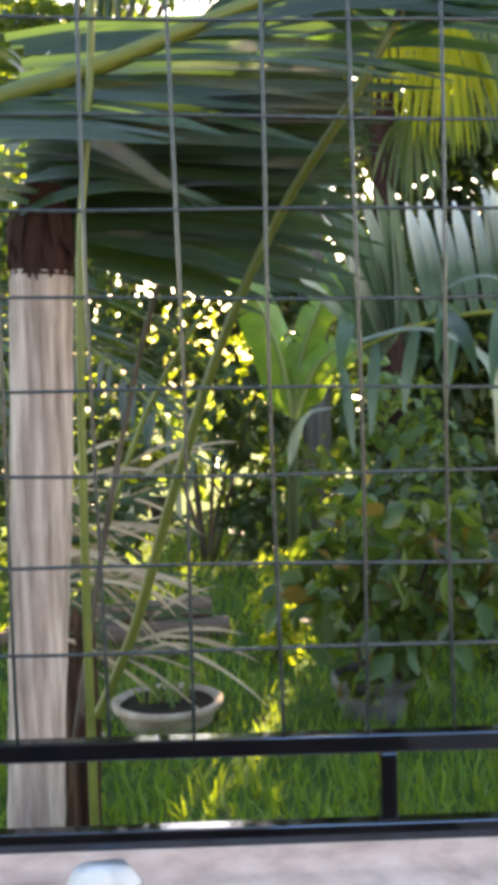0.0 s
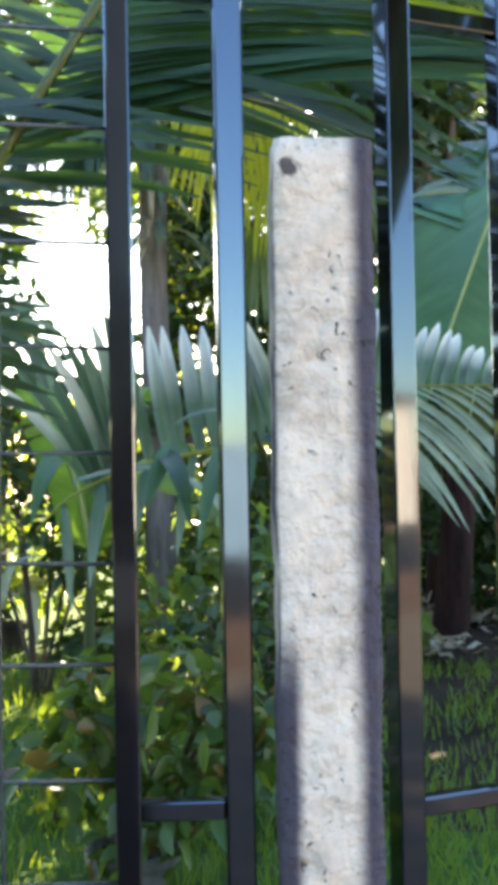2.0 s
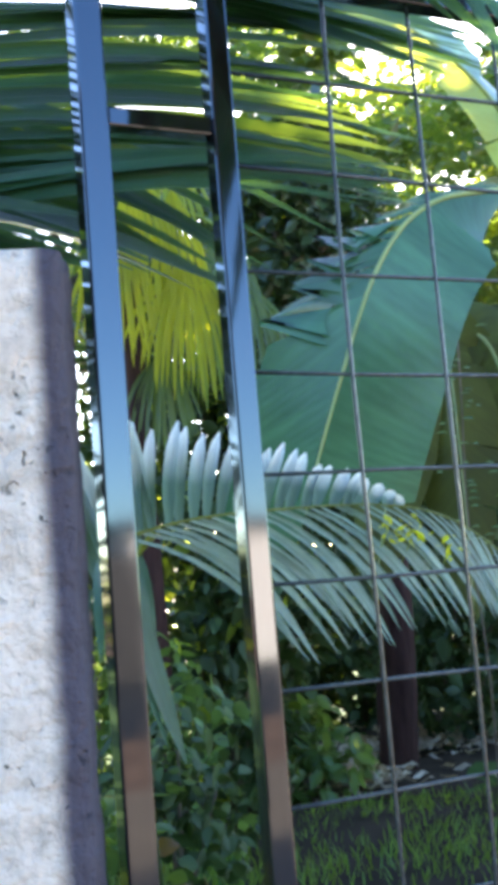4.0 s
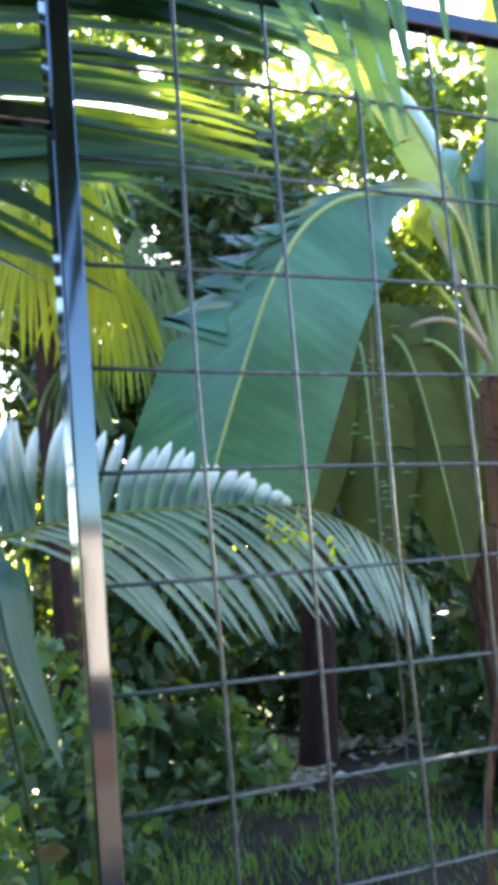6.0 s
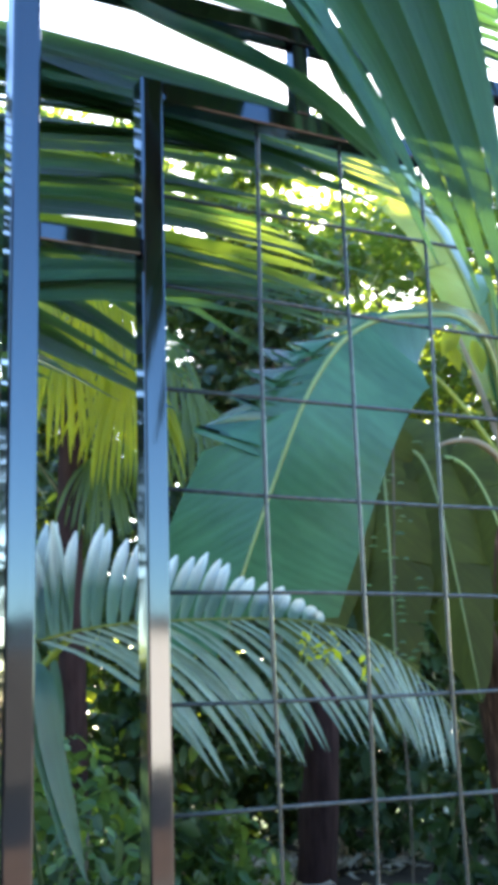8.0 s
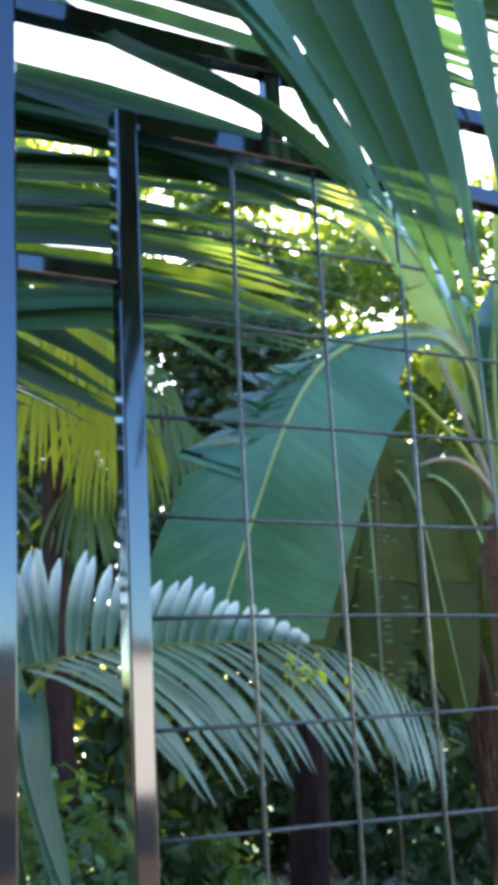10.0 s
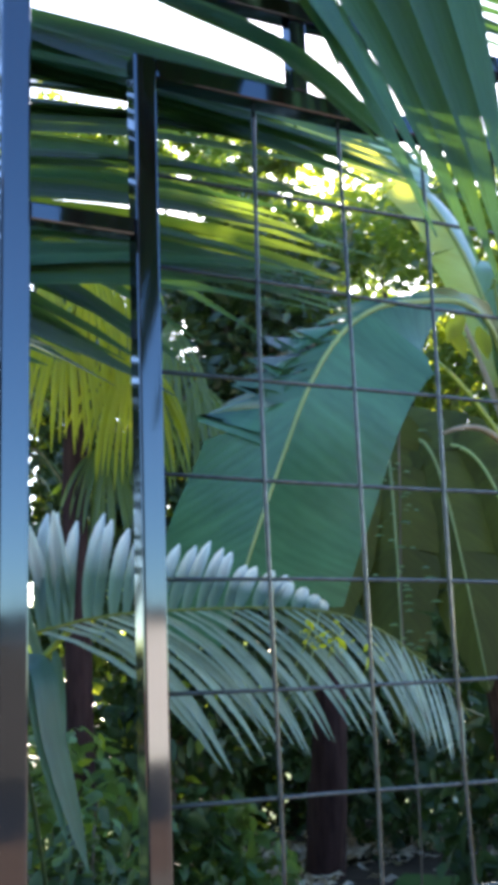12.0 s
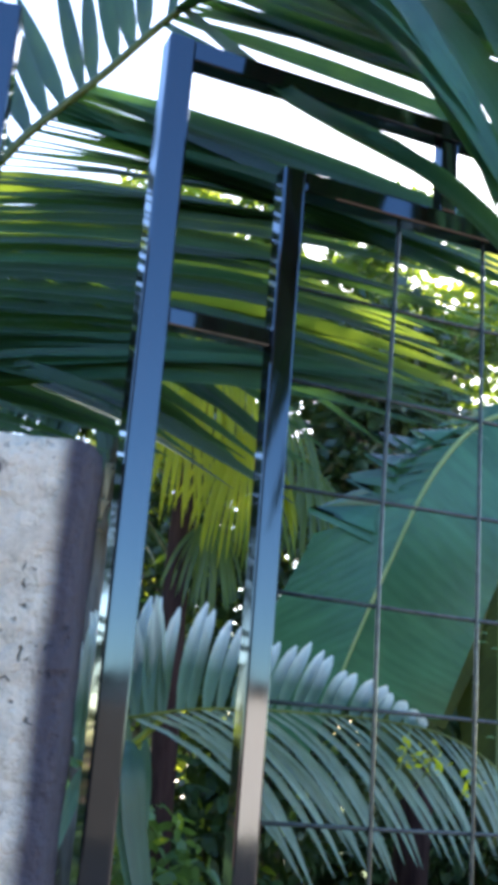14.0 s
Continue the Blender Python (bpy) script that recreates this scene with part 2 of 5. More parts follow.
M_ASPHALT = plain("worn_asphalt", ((0.3, (0.018, 0.014, 0.014)), (0.7, (0.042, 0.031, 0.029))), 12.0, 0.9, 0.004, detail=10.0)
M_LAWN = plain("lawn_base", ((0.3, (0.035, 0.075, 0.018)), (0.55, (0.055, 0.115, 0.024)), (0.72, (0.07, 0.055, 0.026))), 9.0, 0.95, 0.03, detail=10.0)
M_DUST = plain("dusty_concrete", ((0.3, (0.22, 0.125, 0.075)), (0.7, (0.38, 0.225, 0.14))), 5.0, 0.95, 0.004, detail=10.0)
M_GRASS = leaf("grass_blade", (0.06, 0.16, 0.024), (0.12, 0.25, 0.035), (0.38, 0.48, 0.03), 0.5, 0.4)
M_TRUNK = plain("palm_bark", ((0.3, (0.17, 0.125, 0.10)), (0.5, (0.38, 0.30, 0.255)), (0.7, (0.58, 0.49, 0.43))), 5.0, 0.85, 0.006, stretch=(9, 9, 0.6), detail=8.0)
M_FIBRE = plain("brown_fibre", ((0.3, (0.016, 0.009, 0.007)), (0.5, (0.052, 0.027, 0.018)), (0.72, (0.15, 0.085, 0.054))), 7.0, 0.9, 0.012, stretch=(8, 8, 0.5), detail=8.0)
M_RUST = plain("rust_brown_bark", ((0.3, (0.055, 0.026, 0.016)), (0.55, (0.150, 0.068, 0.036)), (0.8, (0.24, 0.13, 0.075))), 4.0, 0.8, 0.008, stretch=(4, 4, 0.5), detail=8.0)
M_BARK = plain("grey_bark", ((0.3, (0.05, 0.04, 0.03)), (0.7, (0.16, 0.13, 0.10))), 6.0, 0.9, 0.01, stretch=(4, 4, 0.6), detail=8.0)
M_GREYBARK = plain("grey_brown_bark", ((0.3, (0.10, 0.085, 0.075)), (0.7, (0.24, 0.21, 0.19))), 6.0, 0.9, 0.01, stretch=(5, 5, 0.6), detail=8.0)
M_MAROON = plain("maroon_bark", ((0.3, (0.022, 0.011, 0.010)), (0.7, (0.062, 0.032, 0.028))), 6.0, 0.9, 0.01, stretch=(4, 4, 0.6), detail=8.0)
# brighter coconut leaflet copy with sunlight put into its colour
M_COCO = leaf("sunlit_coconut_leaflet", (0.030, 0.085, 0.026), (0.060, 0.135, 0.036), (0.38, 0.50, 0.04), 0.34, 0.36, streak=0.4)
M_DRYLEAF = leaf("dry_leaf", (0.28, 0.21, 0.14), (0.56, 0.47, 0.35), (0.5, 0.35, 0.15), 0.7, 0.2)
# paler copy of the dry leaf with sunlight put into its colour
M_SUNLITTER = leaf("sun_patch_leaf", (0.45, 0.38, 0.28), (0.78, 0.71, 0.56), (0.8, 0.7, 0.45), 0.6, 0.3)
M_RACHIS = leaf("green_petiole", (0.12, 0.17, 0.02), (0.23, 0.27, 0.035), (0.4, 0.45, 0.05), 0.35, 0.12)
M_OLIVERIB = leaf("olive_leaf_rib", (0.070, 0.100, 0.016), (0.135, 0.165, 0.030), (0.3, 0.35, 0.05), 0.4, 0.08)
M_TEAL = leaf("hanging_teal_leaflet", (0.024, 0.082, 0.058), (0.050, 0.125, 0.086), (0.10, 0.30, 0.10), 0.36, 0.2, 0.6, streak=0.45)
M_POTLEAF = leaf("potted_shrub_leaf", (0.022, 0.062, 0.018), (0.060, 0.125, 0.032), (0.30, 0.42, 0.04), 0.36, 0.32)
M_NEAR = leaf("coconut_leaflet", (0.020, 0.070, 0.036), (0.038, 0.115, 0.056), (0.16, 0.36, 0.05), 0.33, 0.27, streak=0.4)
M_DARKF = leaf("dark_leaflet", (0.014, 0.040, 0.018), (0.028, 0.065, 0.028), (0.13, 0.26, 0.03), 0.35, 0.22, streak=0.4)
M_BLUE = leaf("bluish_leaflet", (0.09, 0.155, 0.11), (0.30, 0.39, 0.31), (0.24, 0.44, 0.16), 0.26, 0.15, 1.0, streak=0.5)
# both fade to a paler tip colour that stands in for mirrored sky
M_SPEAR = leaf("teal_leaflet", (0.022, 0.070, 0.042), (0.052, 0.12, 0.076), (0.12, 0.32, 0.10), 0.34, 0.2, 0.8, tip_sheen=(0.12, 0.20, 0.15), streak=0.45)
M_TIPSHEEN = leaf("sheen_tip_leaflet", (0.036, 0.095, 0.055), (0.085, 0.16, 0.10), (0.30, 0.48, 0.20), 0.36, 0.2, 0.9, tip_sheen=(0.86, 0.89, 0.84), streak=0.35)
M_GREYG = leaf("grey_green_leaflet", (0.06, 0.115, 0.075), (0.12, 0.19, 0.13), (0.16, 0.34, 0.10), 0.42, 0.2, 0.7, streak=0.4)
M_FAN = leaf("backlit_fan", (0.10, 0.16, 0.015), (0.17, 0.22, 0.02), (0.66, 0.68, 0.045), 0.4, 0.54)
M_BANANA = leaf("banana_leaf", (0.016, 0.066, 0.029), (0.038, 0.110, 0.050), (0.07, 0.24, 0.06), 0.27, 0.07, 0.6, 1.6, veins=5.0)
# darker banana and shrub leaf copies with shade put into the colour
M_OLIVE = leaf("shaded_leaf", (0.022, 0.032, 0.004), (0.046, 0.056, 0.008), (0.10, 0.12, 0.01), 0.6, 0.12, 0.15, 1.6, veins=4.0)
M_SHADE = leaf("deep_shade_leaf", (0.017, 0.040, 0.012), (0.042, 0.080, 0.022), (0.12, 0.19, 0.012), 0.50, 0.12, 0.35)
# two tones of one banana leaf: sky sheen and sun glow put into colour
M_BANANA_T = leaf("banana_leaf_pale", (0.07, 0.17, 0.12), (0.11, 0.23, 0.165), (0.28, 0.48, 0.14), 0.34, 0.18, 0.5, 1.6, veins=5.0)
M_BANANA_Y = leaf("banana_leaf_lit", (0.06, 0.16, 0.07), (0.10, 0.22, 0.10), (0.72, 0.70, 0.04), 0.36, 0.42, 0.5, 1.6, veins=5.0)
M_RIB = leaf("banana_midrib", (0.20, 0.29, 0.10), (0.30, 0.38, 0.14), (0.5, 0.6, 0.15), 0.4, 0.2)
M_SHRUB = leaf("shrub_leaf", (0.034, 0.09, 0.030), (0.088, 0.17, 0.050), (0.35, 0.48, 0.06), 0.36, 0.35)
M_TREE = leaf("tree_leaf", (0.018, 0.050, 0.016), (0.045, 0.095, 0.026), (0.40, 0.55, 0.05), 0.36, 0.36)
# brighter leaf copy with sunlight put into its colour and glow
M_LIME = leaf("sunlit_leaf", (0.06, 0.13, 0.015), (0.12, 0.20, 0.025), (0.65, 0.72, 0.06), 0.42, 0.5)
M_CURTAIN = leaf("backlit_yellow_leaf", (0.10, 0.15, 0.012), (0.18, 0.22, 0.02), (0.92, 0.86, 0.036), 0.45, 0.68, streak=0.5)
M_GLOSSY = leaf("glossy_dark_leaf", (0.016, 0.038, 0.021), (0.040, 0.078, 0.042), (0.22, 0.32, 0.02), 0.28, 0.20)
M_CROTON = leaf("croton_leaf", (0.11, 0.055, 0.02), (0.22, 0.14, 0.03), (0.45, 0.30, 0.05), 0.42, 0.35)
M_YOUNG = leaf("young_banana_leaf", (0.06, 0.16, 0.02), (0.10, 0.22, 0.03), (0.34, 0.54, 0.05), 0.4, 0.20, 0.5, 1.6, veins=3.0)
M_POT = plain("buff_clay", ((0.3, (0.26, 0.17, 0.12)), (0.7, (0.52, 0.39, 0.29))), 12.0, 0.85, 0.003, detail=8.0)
M_GREYPOT = plain("grey_pot", ((0.3, (0.07, 0.068, 0.06)), (0.7, (0.16, 0.155, 0.14))), 12.0, 0.8, 0.003)
M_LOG = plain("weathered_log", ((0.3, (0.09, 0.055, 0.038)), (0.6, (0.20, 0.125, 0.09)), (0.85, (0.34, 0.25, 0.19))), 6.0, 0.9, 0.006, stretch=(0.5, 6, 6), detail=8.0)
M_CREAM = plain("cream_wall", ((0.3, (0.92, 0.63, 0.52)), (0.7, (0.98, 0.71, 0.60))), 2.0, 0.9, 0.004)
M_WALLW = plain("white_wall", ((0.3, (0.66, 0.64, 0.60)), (0.7, (0.80, 0.79, 0.76))), 2.0, 0.9, 0.004)
M_PALE = plain("hazy_sky_panel", ((0.3, (0.27, 0.35, 0.44)), (0.7, (0.34, 0.42, 0.51))), 2.0, 0.9, 0.004)
M_ROOF = plain("ochre_roof", ((0.3, (0.45, 0.36, 0.10)), (0.7, (0.62, 0.52, 0.18))), 4.0, 0.8, 0.01)
M_BRICK = plain("brown_wall", ((0.3, (0.04, 0.027, 0.024)), (0.7, (0.085, 0.057, 0.048))), 4.0, 0.9, 0.01)
# near-black surface for the block mirrored in the left uprights
M_DARKBLOCK = plain("dark_reflection_block", ((0.3, (0.003, 0.0035, 0.005)), (0.7, (0.006, 0.007, 0.010))), 3.0, 0.12, 0.001)
# dark ground tone that stands in for shade on the street
M_GROUNDSHADE = plain("shade_toned_earth", ((0.3, (0.016, 0.012, 0.011)), (0.7, (0.040, 0.031, 0.027))), 5.0, 0.9, 0.006, detail=10.0)


# matt surfaces without sheen
for m in (M_SOIL, M_LAWN, M_MAROON, M_BARK, M_FIBRE, M_GREYBARK, M_RUST, M_GROUNDSHADE):
    for n in m.node_tree.nodes:
        if n.type == "BSDF_PRINCIPLED":
            n.inputs["Specular IOR Level"].default_value = 0.08


# ---- geometry helpers ----
class Geo:
    """Vertices and faces gathered for one mesh."""

    def __init__(self):
        self.v, self.f, self.uv = [], [], []

    def box(self, lo, hi, m=None):
        n = len(self.v)
        for z in (lo[2], hi[2]):
            for x, y in ((lo[0], lo[1]), (hi[0], lo[1]), (hi[0], hi[1]), (lo[0], hi[1])):
                p = Vector((x, y, z))
                self.v.append(m @ p if m else p)
        for q in ((3, 2, 1, 0), (4, 5, 6, 7), (0, 1, 5, 4), (1, 2, 6, 5), (2, 3, 7, 6), (3, 0, 4, 7)):
            self.f.append([n + i for i in q])

    def tube(self, path, radii, sides=6, squash=1.0):
        path = [Vector(p) for p in path]
        n0, up = len(self.v), Vector((0, 0, 1))
        prev = None
        for i, p in enumerate(path):
            d = (path[min(i + 1, len(path) - 1)] - path[max(i - 1, 0)]).normalized()
            a = prev if prev else (d.cross(up) if abs(d.z) < 0.95 else d.cross(Vector((0, 1, 0))))
            a = (a - d * a.dot(d)).normalized()
            prev = a
            bb = d.cross(a)
            r = radii[i] if isinstance(radii, (list, tuple)) else radii
            for k in range(sides):
                w = 2 * math.pi * k / sides
                self.v.append(p + (a * math.cos(w) + bb * math.sin(w) * squash) * r)
        for i in range(len(path) - 1):
            for k in range(sides):
                k2 = (k + 1) % sides
                self.f.append([n0 + i * sides + k, n0 + i * sides + k2, n0 + (i + 1) * sides + k2, n0 + (i + 1) * sides + k])
        self.f.append([n0 + k for k in range(sides)][::-1])
        self.f.append([n0 + (len(path) - 1) * sides + k for k in range(sides)])

    def blade(self, path, widths, flat, crease=0.25, uv=True):
        """A strip along path, creased along its middle; flat is roughly its face normal."""
        path = [Vector(p) for p in path]
        n0 = len(self.v)
        for i, p in enumerate(path):
            d = (path[min(i + 1, len(path) - 1)] - path[max(i - 1, 0)]).normalized()
            s = d.cross(flat)
            if s.length < 1e-4:
                s = d.cross(Vector((0.3, 1, 0.2)))
            s.normalize()
            nn = s.cross(d)
            w = widths[i] / 2
            self.v += [p - s * w, p - nn * w * crease, p + s * w]
            if uv:
                self.uv += [(i / (len(path) - 1), q) for q in (0.0, 0.5, 1.0)]
        for i in range(len(path) - 1):
            a = n0 + 3 * i
            self.f += [[a, a + 1, a + 4, a + 3], [a + 1, a + 2, a + 5, a + 4]]

    def mesh(self, name, mat, smooth=True):
        me = bpy.data.meshes.new(name)
        me.from_pydata([tuple(p) for p in self.v], [], self.f)
        me.materials.append(mat)
        if self.uv and len(self.uv) == len(self.v):
            layer = me.uv_layers.new(name="UVMap")
            for lp in me.loops:
                layer.data[lp.index].uv = self.uv[lp.vertex_index]
        if smooth:
            me.polygons.foreach_set("use_smooth", [True] * len(me.polygons))
        me.update()
        return me


def thing(name, label, category, loc=(0, 0, 0), group="", kind=""):
    e = new(name)
    e.location = loc
    e.empty_display_size = 0.05
    return tagged(e, label, category, group, kind)


def part(name, geo, mat, parent=None, label="", smooth=True):
    ob = new(name, geo.mesh(name, mat, smooth))
    if parent:
        ob.parent = parent
        off = Vector(parent.location)
        q = parent.parent
        while q:
            off += Vector(q.location)
            q = q.parent
        for v in ob.data.vertices:
            v.co -= off
    if label:
        ob["label"] = label
    return ob


def bevelled(ob, w=0.004, seg=2):
    md = ob.modifiers.new("bevel", "BEVEL")
    md.width, md.segments, md.limit_method = w, seg, "ANGLE"
    return ob


def bez(pts, n):
    """Points along a smooth curve through control points (Bezier of any degree)."""
    pts = [Vector(p) for p in pts]
    out = []
    for i in range(n + 1):
        t, q = i / n, list(pts)
        while len(q) > 1:
            q = [q[k].lerp(q[k + 1], t) for k in range(len(q) - 1)]
        out.append(q[0])
    return out


def through_points(pts, n):
    """A Catmull-Rom curve through the points."""
    p = [Vector(q) for q in pts]
    p = [p[0] * 2 - p[1]] + p + [p[-1] * 2 - p[-2]]
    out = []
    for i in range(n + 1):
        s = i / n * (len(p) - 3)
        k = min(int(s), len(p) - 4)
        t = s - k
        a, b2, c, d = p[k:k + 4]
        out.append(0.5 * ((2 * b2) + (c - a) * t + (2 * a - 5 * b2 + 4 * c - d) * t * t + (3 * b2 - a - 3 * c + d) * t * t * t))
    return out


def even(pts, n):
    """Points at equal steps along the smooth curve through pts."""
    fine = through_points(pts, 12 * n)
    run = [0.0]
    for a, b2 in zip(fine[:-1], fine[1:]):
        run.append(run[-1] + (b2 - a).length)
    out, k = [], 0
    for i in range(n + 1):
        want = run[-1] * i / n
        while k < len(run) - 2 and run[k + 1] < want:
            k += 1
        out.append(fine[k].lerp(fine[k + 1], min(1.0, (want - run[k]) / max(1e-9, run[k + 1] - run[k]))))
    return out


BLADE_W = (0.35, 0.85, 1.0, 0.95, 0.75, 0.45, 0.06)


def leaflet_path(p, d, length, droop, n=6, sway=None):
    path, d, p = [Vector(p)], Vector(d).normalized(), Vector(p)
    for k in range(n):
        p = p + d * length / n
        path.append(p)
        d = (d + Vector((0, 0, -1)) * droop / n + (sway * (1.0 / n) if sway else Vector())).normalized()
    return path


def frond(parent, rachis, normal, sides, mat, r0=0.014, r1=0.003, seed=0, singles=True, petiole=0.0, rmat=None, name="frond"):
    """A feather leaf. sides: dicts with sign, n, length(u), angle(u) from the tangent, lift(u) towards the normal, droop, width."""
    rnd = random.Random(seed)
    nr = len(rachis) - 1
    g = Geo()
    g.tube(rachis, [r0 + (r1 - r0) * i / nr for i in range(nr + 1)], 6)
    rach = part(name, g, rmat or M_RACHIS, parent)
    joined = None if singles else Geo()
    for sd in sides:
        for k in range(sd["n"]):
            r0u, r1u = sd.get("range", (0.0, 1.0))
            u = petiole + (0.985 - petiole) * (r0u + (r1u - r0u) * (k + 0.5 + rnd.uniform(-0.2, 0.2)) / sd["n"])
            if sd.get("bare", (2, 2))[0] < u < sd.get("bare", (2, 2))[1]:
                continue
            i = min(int(u * nr), nr - 1)
            p = rachis[i].lerp(rachis[i + 1], u * nr - i)
            T = (rachis[i + 1] - rachis[i]).normalized()
            N = (Vector(normal) - T * Vector(normal).dot(T)).normalized()
            S = T.cross(N) * sd["sign"]
            uu = (u - petiole) / (1 - petiole)
            j = sd.get("jitter", 1.0)
            a, li = radians(sd["angle"](uu) + j * rnd.uniform(-4, 4)), radians(sd["lift"](uu) + j * rnd.uniform(-7, 7))
            d = T * math.cos(a) + (S * math.cos(li) + N * math.sin(li)) * math.sin(a)
            ln = sd["length"](uu) * rnd.uniform(0.92, 1.06)
            if ln < 0.02:
                continue
            bend = sd["droop"](uu) if callable(sd["droop"]) else sd["droop"]
            path = leaflet_path(p, d, ln, bend * (1 + j * rnd.uniform(-0.3, 0.3)), 6, sd.get("sway"))
            w = (sd["width"](uu) if callable(sd["width"]) else sd["width"]) * rnd.uniform(0.85, 1.1)
            flat = N + S * rnd.uniform(-0.35, 0.35) + sd.get("tilt", Vector())
            g = joined or Geo()
            g.blade(path, [w * q for q in sd.get("shape", BLADE_W)], flat, sd.get("crease", 0.35), singles)
            if singles:
                m = sd.get("mat", mat)
                part("leaflet", g, m(uu) if callable(m) else m, rach)
    if joined:
        part("foliage", joined, mat, rach)
    return rach


def scatter_leaves(g, centre, radii, n, size, rnd, shell=0.55, droop=0.3, ovate=False):
    """Small creased leaves in an ellipsoid, denser towards its outside."""
    for _ in range(n):
        while True:
            q = Vector((rnd.uniform(-1, 1), rnd.uniform(-1, 1), rnd.uniform(-1, 1)))
            if shell * rnd.random() < q.length < 1:
                break
        p = Vector((centre[0] + q.x * radii[0], centre[1] + q.y * radii[1], centre[2] + q.z * radii[2]))
        d = Vector((rnd.gauss(0, 1), rnd.gauss(0, 1), rnd.gauss(0, 0.6) - droop)).normalized()
        f = Vector((rnd.gauss(0, 1), rnd.gauss(0, 1), rnd.gauss(0.6, 1)))
        s = size * rnd.uniform(0.6, 1.3)
        w = d.cross(f).normalized() * s * 0.24
        nn = w.cross(d).normalized() * s * 0.08
        k = len(g.v)
        if ovate:
            sag = Vector((0, 0, -s * rnd.uniform(0.1, 0.4)))
            for q, h in ((0.0, 0.08), (0.2, 0.8), (0.45, 1.15), (0.7, 0.85), (0.88, 0.42), (1.0, 0.03)):
                mid = p + d * s * q + sag * q * q
                g.v += [mid + w * h * 1.15 + nn * h, mid, mid - w * h * 1.15 + nn * h]
            for i in range(5):
                a = k + 3 * i
                g.f += [[a, a + 1, a + 4, a + 3], [a + 1, a + 2, a + 5, a + 4]]
            continue
        g.v += [p, p + d * s * 0.45 + w + nn, p + d * s, p + d * s * 0.45 - w + nn, p + d * s * 0.5]
        g.f += [[k, k + 1, k + 4], [k + 1, k + 2, k + 4], [k + 2, k + 3, k + 4], [k + 3, k, k + 4]]


# ---- ground ----
GZ = -0.42
g = Geo()
g.v += [Vector(q) for q in ((-400, -400, GZ - 0.02), (400, -400, GZ - 0.02), (400, 400, GZ - 0.02), (-400, 400, GZ - 0.02))]
g.f.append([0, 1, 2, 3])
tagged(part("ground", g, M_ROAD), "reddish brown packed dirt ground", "ground", kind="structure")


def sheet(name, mat, x0, x1, y0, y1, nx, ny, amp, z, label, cat, seed):
    g = Geo()
    for j in range(ny + 1):
        for i in range(nx + 1):
            x, y = x0 + (x1 - x0) * i / nx, y0 + (y1 - y0) * j / ny
            e = min(1, 4 * min(i, nx - i, j, ny - j) / 4)
            g.v.append(Vector((x, y, z + amp * e * (0.5 + noise.noise(Vector((x * 1.1 + seed, y * 1.1, seed)))))))
    for j in range(ny):
        for i in range(nx):
            a = j * (nx + 1) + i
            g.f.append([a, a + 1, a + nx + 2, a + nx + 1])
    return tagged(part(name, g, mat), label, cat, kind="structure")


sheet("lawn", M_LAWN, -14, 16, 0.13, 40, 60, 80, 0.06, GZ, "uneven green lawn under garden trees", "lawn", 3.1)
# first sheet darkens the lawn in place of canopy shade; second is bare soil
sheet("soil_shade_sheet", M_SOIL, 1.0, 9, 2.4, 5.58, 40, 24, 0.06, GZ + 0.022, "dark sheet under thin grass, standing in for shade on the lawn", "soil", 3.1)
sheet("soil_shade_sheet", M_SOIL, 0.6, 9, 5.6, 9.2, 40, 20, 0.12, GZ + 0.03, "dark bare soil bed with leaf litter", "soil", 8.7)

# left half coloured dark for the shade that the left uprights mirror
g = Geo()
g.box((-60, -5.8, GZ - 0.06), (0.12, -0.165, GZ + 0.002))
tagged(part("pavement", g, M_GROUNDSHADE, smooth=False), "dark earth strip beside the kerb, shade put into its colour", "pavement", kind="structure")
g = Geo()
g.box((0.12, -5.8, GZ - 0.06), (60, -0.165, GZ + 0.006))
tagged(part("pavement", g, M_DUST, smooth=False), "dusty brown concrete strip beside the kerb", "pavement", kind="structure")
# same shade tone carried on into the left shoulder
g = Geo()
g.box((-60, -8.4, GZ - 0.06), (0.5, -5.8, GZ - 0.002))
tagged(part("shoulder", g, M_GROUNDSHADE, smooth=False), "dark earth shoulder along the road, shade put into its colour", "dirt shoulder", kind="structure")
g = Geo()
g.box((0.5, -8.4, GZ - 0.06), (60, -5.8, GZ + 0.0))
tagged(part("shoulder", g, M_ROAD, smooth=False), "reddish brown packed dirt shoulder along the fence", "dirt shoulder", kind="structure")
g = Geo()
g.box((-60, -15.4, GZ - 0.06), (60, -8.4, GZ + 0.006))
tagged(part("road", g, M_ASPHALT, smooth=False), "dark worn asphalt road", "road", kind="structure")
sheet("verge", M_LAWN, -200, 200, -300, -15.4, 40, 40, 0.05, GZ - 0.02, "dark green grass verge across the road", "verge", 5.5)

# kerb under the fence and its mortar patch
g = Geo()
g.box((-4.0, -0.16, GZ - 0.15), (0.42, 0.13, 0.0), Matrix(((1, 0, 0, 0), (0, 1, 0, 0), (-0.025, 0, 1, 0), (0, 0, 0, 1))))
tagged(bevelled(part("kerb", g, M_KERB), 0.012, 3), "rough grey concrete kerb under the fence", "kerb", kind="structure")
RA = radians(16.25)
RO = Vector((0.787, 0.131, 0.0))
RM = Matrix.Translation(RO) @ Matrix.Rotation(RA, 4, "Z")
g = Geo()
g.box((-0.37, -0.15, GZ - 0.05), (4.2, 0.12, -0.003), RM)
tagged(bevelled(part("kerb", g, M_KERB), 0.012, 3), "rough grey concrete kerb under the fence", "kerb", kind="structure")
rnd = random.Random(5)
g = Geo()
